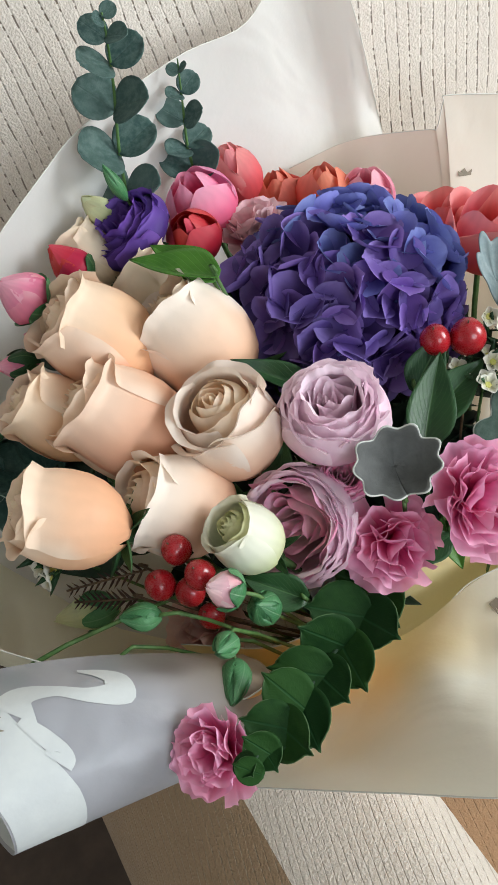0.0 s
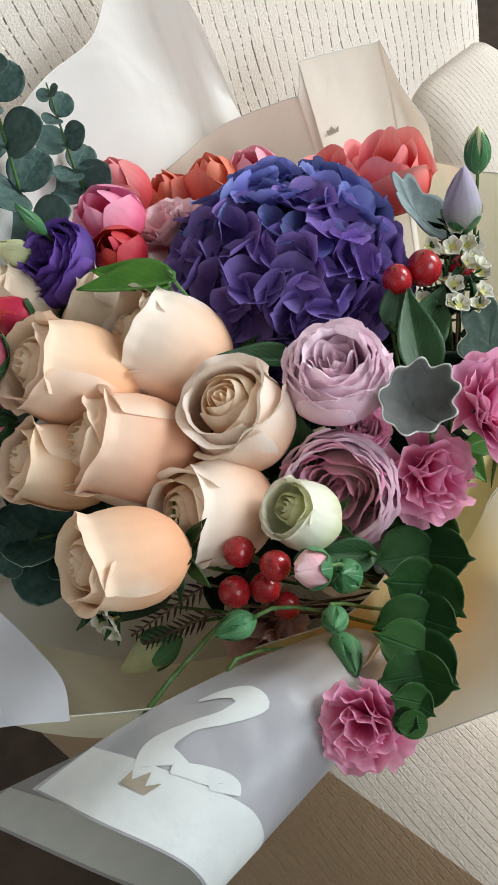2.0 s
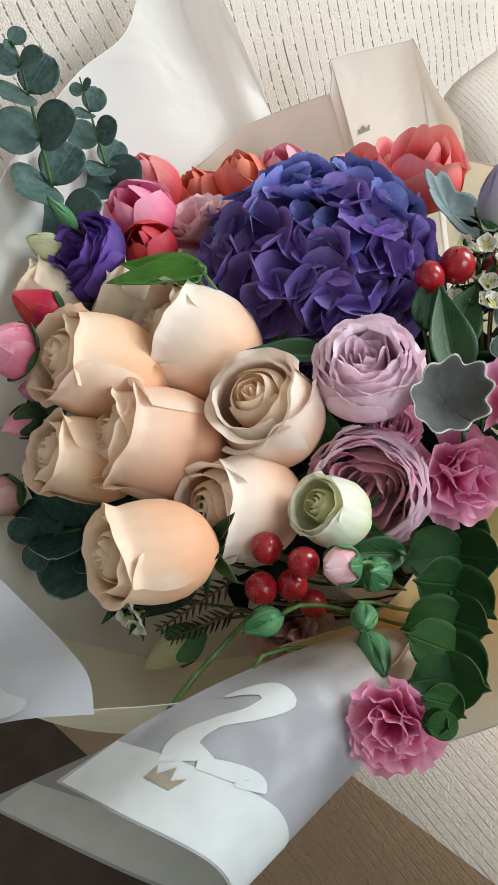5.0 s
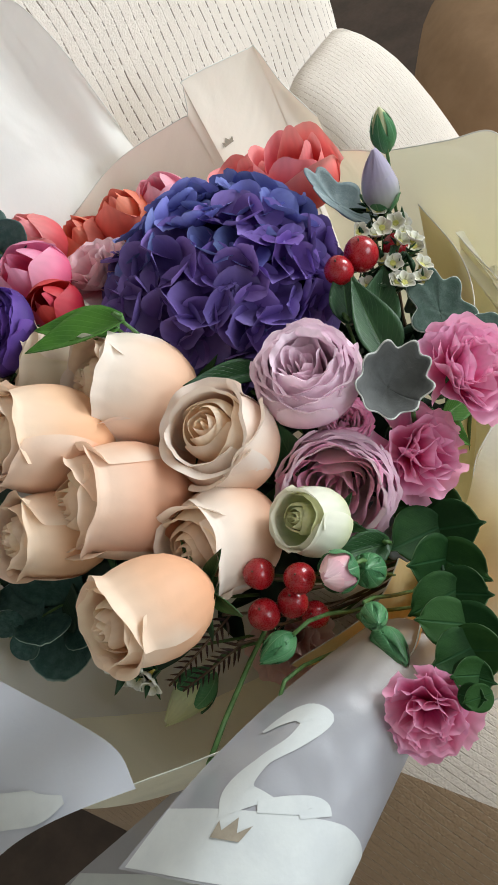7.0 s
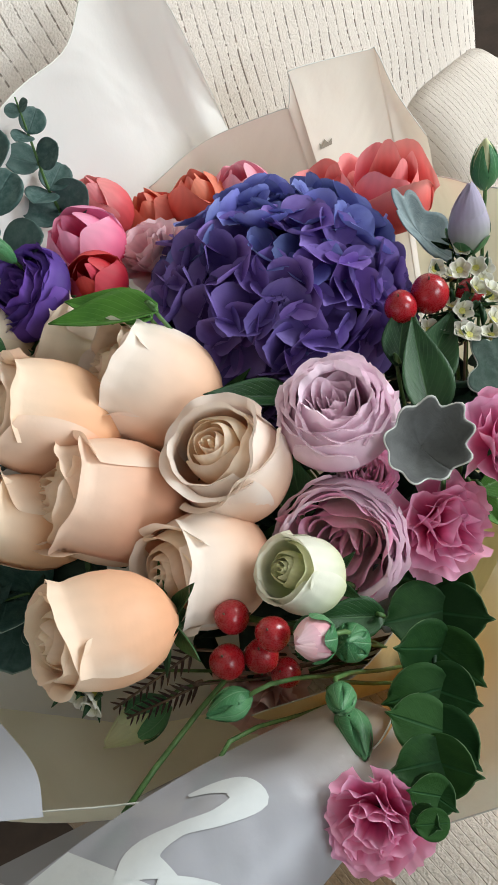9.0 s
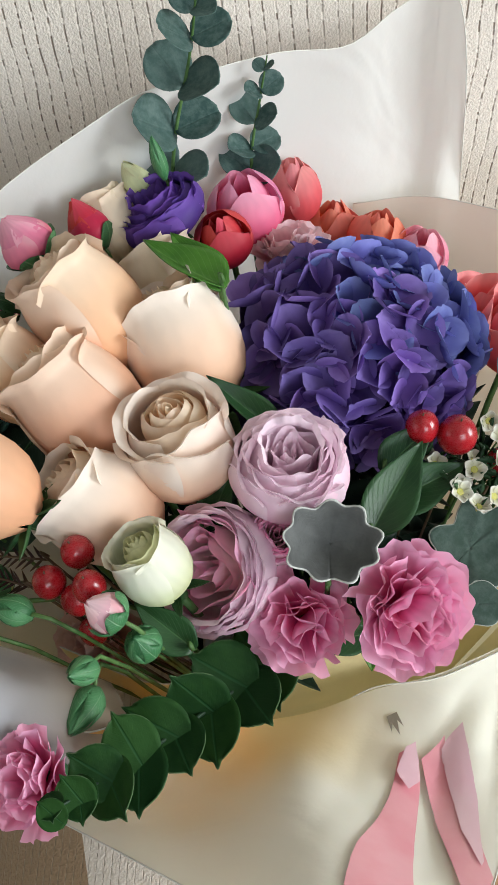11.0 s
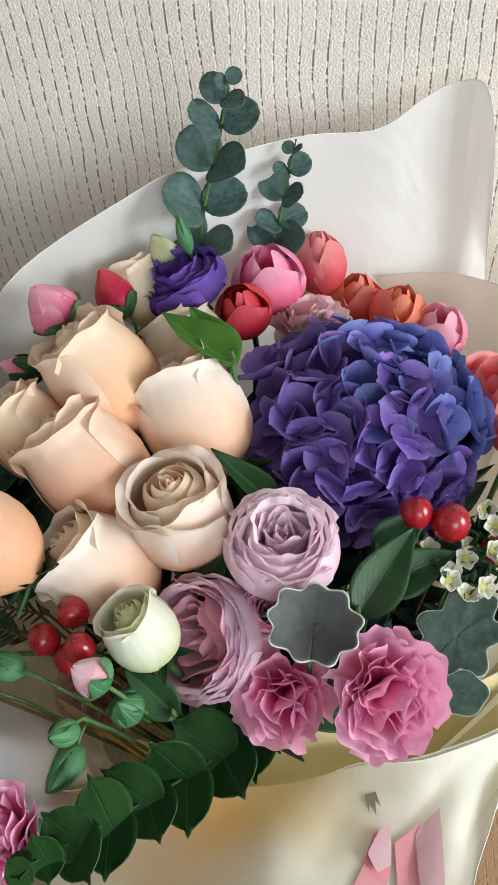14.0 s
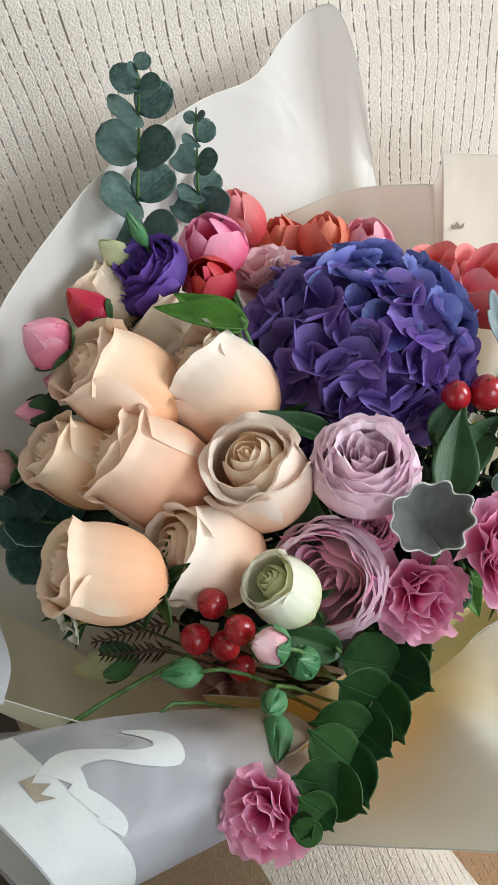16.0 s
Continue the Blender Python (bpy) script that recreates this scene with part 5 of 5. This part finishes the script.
def facing(normal, up):
    """Turn of a leaf whose face looks along normal and whose tip points towards up."""
    z = Vector(normal).normalized()
    y = (Vector(up) - z * Vector(up).dot(z)).normalized()
    x = y.cross(z)
    return Matrix((x, y, z)).transposed().to_4x4()


lobed_leaf((0.079, 0.280, 0.592), facing((0.0, -0.5, 0.85), (0.1, 0.8, 0.4)), 0.0474, 0.0570, FELT, "cupped grey felted leaf with scalloped rim", 1, 0.9)
lobed_leaf((0.171, 0.300, 0.547), facing((0.15, -0.5, 0.85), (0.6, 0.4, 0.3)), 0.0731, 0.0559, FELTGREEN, "grey green lobed leaf with pale felted rim", 2, 0.15, 7, 0.3)
lobed_leaf((0.169, 0.262, 0.544), facing((0.2, -0.5, 0.85), (0.6, -0.1, 0.2)), 0.0369, 0.0289, FELTGREEN, "grey green lobed leaf with pale felted rim", 3, 0.1, 5, 0.15)
lobed_leaf((0.222, 0.418, 0.570), facing((0.3, -0.5, 0.6), (0.1, 0.4, 0.9)), 0.0778, 0.0389, FELTPALE, "pale blue grey felted leaf standing upright", 4, 0.3, 7, 0.25)
lobed_leaf((0.012, 0.252, 0.525), facing((0.0, -0.5, 0.8), (-0.2, -0.5, 0.2)), 0.05, 0.028, FELTPALE, "pale blue grey felted leaf standing upright", 5, 0.2, 7, 0.2)


def leaf(place, normal, up, L, W, mat, label, fold=0.15, bend=0.3, group="glossy leaves"):
    ob = thing("leaf", place, label, "leaf", group)
    ob.matrix_world = Matrix.Translation(place) @ facing(normal, up) @ Matrix.Translation((0, -L / 2, 0))
    part("blade", blade("leaf_blade", L, W, mat, "pointed", fold=fold, bend=bend, nu=11, nv=13, thick=0.0006), ob)
    stem_to_neck(ob, (0, 0.001, 0), 0.0014, None, 0.004)


leaf((-0.004, 0.462, 0.656), (0.1, 0.15, 0.95), (-0.8, 0.62, -0.05), 0.0722, 0.0394, BRIGHTLEAF, "bright green glossy leaf between the roses")
leaf((0.004, 0.474, 0.650), (0.1, -0.1, 0.95), (-0.6, 0.8, 0.05), 0.060, 0.034, BRIGHTLEAF, "bright green glossy leaf between the roses")
leaf((0.031, 0.381, 0.604), (0.3, -0.35, 0.85), (-0.8, 0.45, 0.3), 0.0627, 0.0226, LEAF, "dark green pointed leaf under the hydrangea")
leaf((0.124, 0.324, 0.582), (0.1, -0.4, 0.9), (0.45, 0.75, 0.1), 0.068, 0.036, LEAF, "dark green pointed leaf under the hydrangea")
leaf((0.144, 0.331, 0.574), (0.1, -0.4, 0.9), (0.7, 0.3, 0.1), 0.060, 0.034, LEAF, "dark green pointed leaf under the hydrangea")
leaf((0.014, 0.322, 0.583), (-0.1, -0.5, 0.8), (0.3, 0.3, 0.6), 0.042, 0.024, LEAF, "small dark green leaf below a rose")
leaf((0.040, 0.280, 0.533), (0.2, -0.5, 0.8), (-0.3, 0.6, 0.4), 0.05, 0.026, LEAF, "small dark green leaf below a rose")
leaf((0.135, 0.350, 0.590), (0.0, -0.5, 0.8), (0.5, 0.2, 0.5), 0.045, 0.03, LEAF, "dark green pointed leaf under the hydrangea")
leaf((-0.02, 0.25, 0.56), (0.0, -0.5, 0.8), (-0.5, 0.2, 0.5), 0.045, 0.026, LEAF, "small dark green leaf below a rose")


for p, nrm, up in (((0.085, 0.258, 0.515), (0, -0.7, 0.7), (-0.4, -0.3, 0.2)), ((0.125, 0.262, 0.512), (0.1, -0.7, 0.7), (0.4, -0.3, 0.1)), ((0.155, 0.272, 0.512), (0.1, -0.7, 0.7), (0.6, -0.2, 0.1)), ((0.035, 0.262, 0.510), (0, -0.7, 0.7), (-0.5, -0.2, 0.2)), ((0.105, 0.262, 0.505), (0, -0.8, 0.6), (0.0, -0.4, -0.1))):
    leaf(p, nrm, up, 0.040, 0.022, BRIGHTLEAF if p[0] > 0.1 else LEAF, "small green leaf below the pink carnations")


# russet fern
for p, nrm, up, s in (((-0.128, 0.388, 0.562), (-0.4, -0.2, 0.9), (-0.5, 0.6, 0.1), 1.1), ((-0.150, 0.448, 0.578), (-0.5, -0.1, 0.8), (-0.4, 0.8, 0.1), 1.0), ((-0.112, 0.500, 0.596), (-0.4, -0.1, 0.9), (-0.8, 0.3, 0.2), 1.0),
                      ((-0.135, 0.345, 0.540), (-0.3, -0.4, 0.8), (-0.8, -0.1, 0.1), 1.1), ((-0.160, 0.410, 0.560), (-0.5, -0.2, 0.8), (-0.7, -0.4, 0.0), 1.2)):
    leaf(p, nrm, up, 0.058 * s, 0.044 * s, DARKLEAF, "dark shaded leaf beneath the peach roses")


def fern(place, direction, L, label, seed=0):
    rng = random.Random(seed)
    ob = thing("fern_sprig", place, label, "fern", "fern sprigs")
    d = Vector(direction).normalized()
    f = Vector((0, -0.5, 0.85))
    side = d.cross(f).normalized()
    part("stem", tube("stem", [(0, 0, 0), tuple(d * L * 0.5 + f * 0.003), tuple(d * L)], 0.0008, BROWNSTEM, 6), ob)
    me = blade("needle", 0.010, 0.0017, FERN, "pointed", cup=0.2, bend=0.3, nu=3, nv=5)
    for i in range(11):
        for sgn in (-1, 1):
            out = (side * sgn + d * 0.9).normalized()
            part("needle", me, ob, Matrix.Translation(d * L * (i + 1) / 12) @ facing(f + side * rng.uniform(-0.3, 0.3), out) @ Matrix.Scale(1.1 - 0.5 * i / 11, 4))
    stem_to_neck(ob, (0, 0, 0), 0.001, BROWNSTEM, 0.002)


fern((-0.095, 0.300, 0.560), (-1, 0.15, 0.0), 0.06, "russet fern sprig under the roses", 1)
fern((-0.105, 0.285, 0.552), (-1, 0.35, 0.05), 0.05, "russet fern sprig under the roses", 2)

# deep foliage between the stalks
rng = random.Random(9)
verts, faces = [], []
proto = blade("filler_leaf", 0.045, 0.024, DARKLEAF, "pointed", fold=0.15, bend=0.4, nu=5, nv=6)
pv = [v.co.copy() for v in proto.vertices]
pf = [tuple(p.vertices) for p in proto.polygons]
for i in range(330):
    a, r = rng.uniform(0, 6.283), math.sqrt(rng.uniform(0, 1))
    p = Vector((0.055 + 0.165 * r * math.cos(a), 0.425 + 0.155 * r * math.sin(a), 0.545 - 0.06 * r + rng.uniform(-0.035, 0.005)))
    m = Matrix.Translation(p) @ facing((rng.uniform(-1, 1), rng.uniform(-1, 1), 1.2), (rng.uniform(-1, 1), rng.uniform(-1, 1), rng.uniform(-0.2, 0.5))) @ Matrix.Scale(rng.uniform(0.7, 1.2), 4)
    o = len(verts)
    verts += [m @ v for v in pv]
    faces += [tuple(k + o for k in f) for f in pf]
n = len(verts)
tagged(new("foliage", mesh_of("foliage", verts, faces, DARKLEAF, {"tip": [0.5] * n, "across": [0.3] * n, "rim": [0.0] * n})), "green foliage filling the gaps between flowers, coloured dark as in shade", "foliage", "", "stuff")
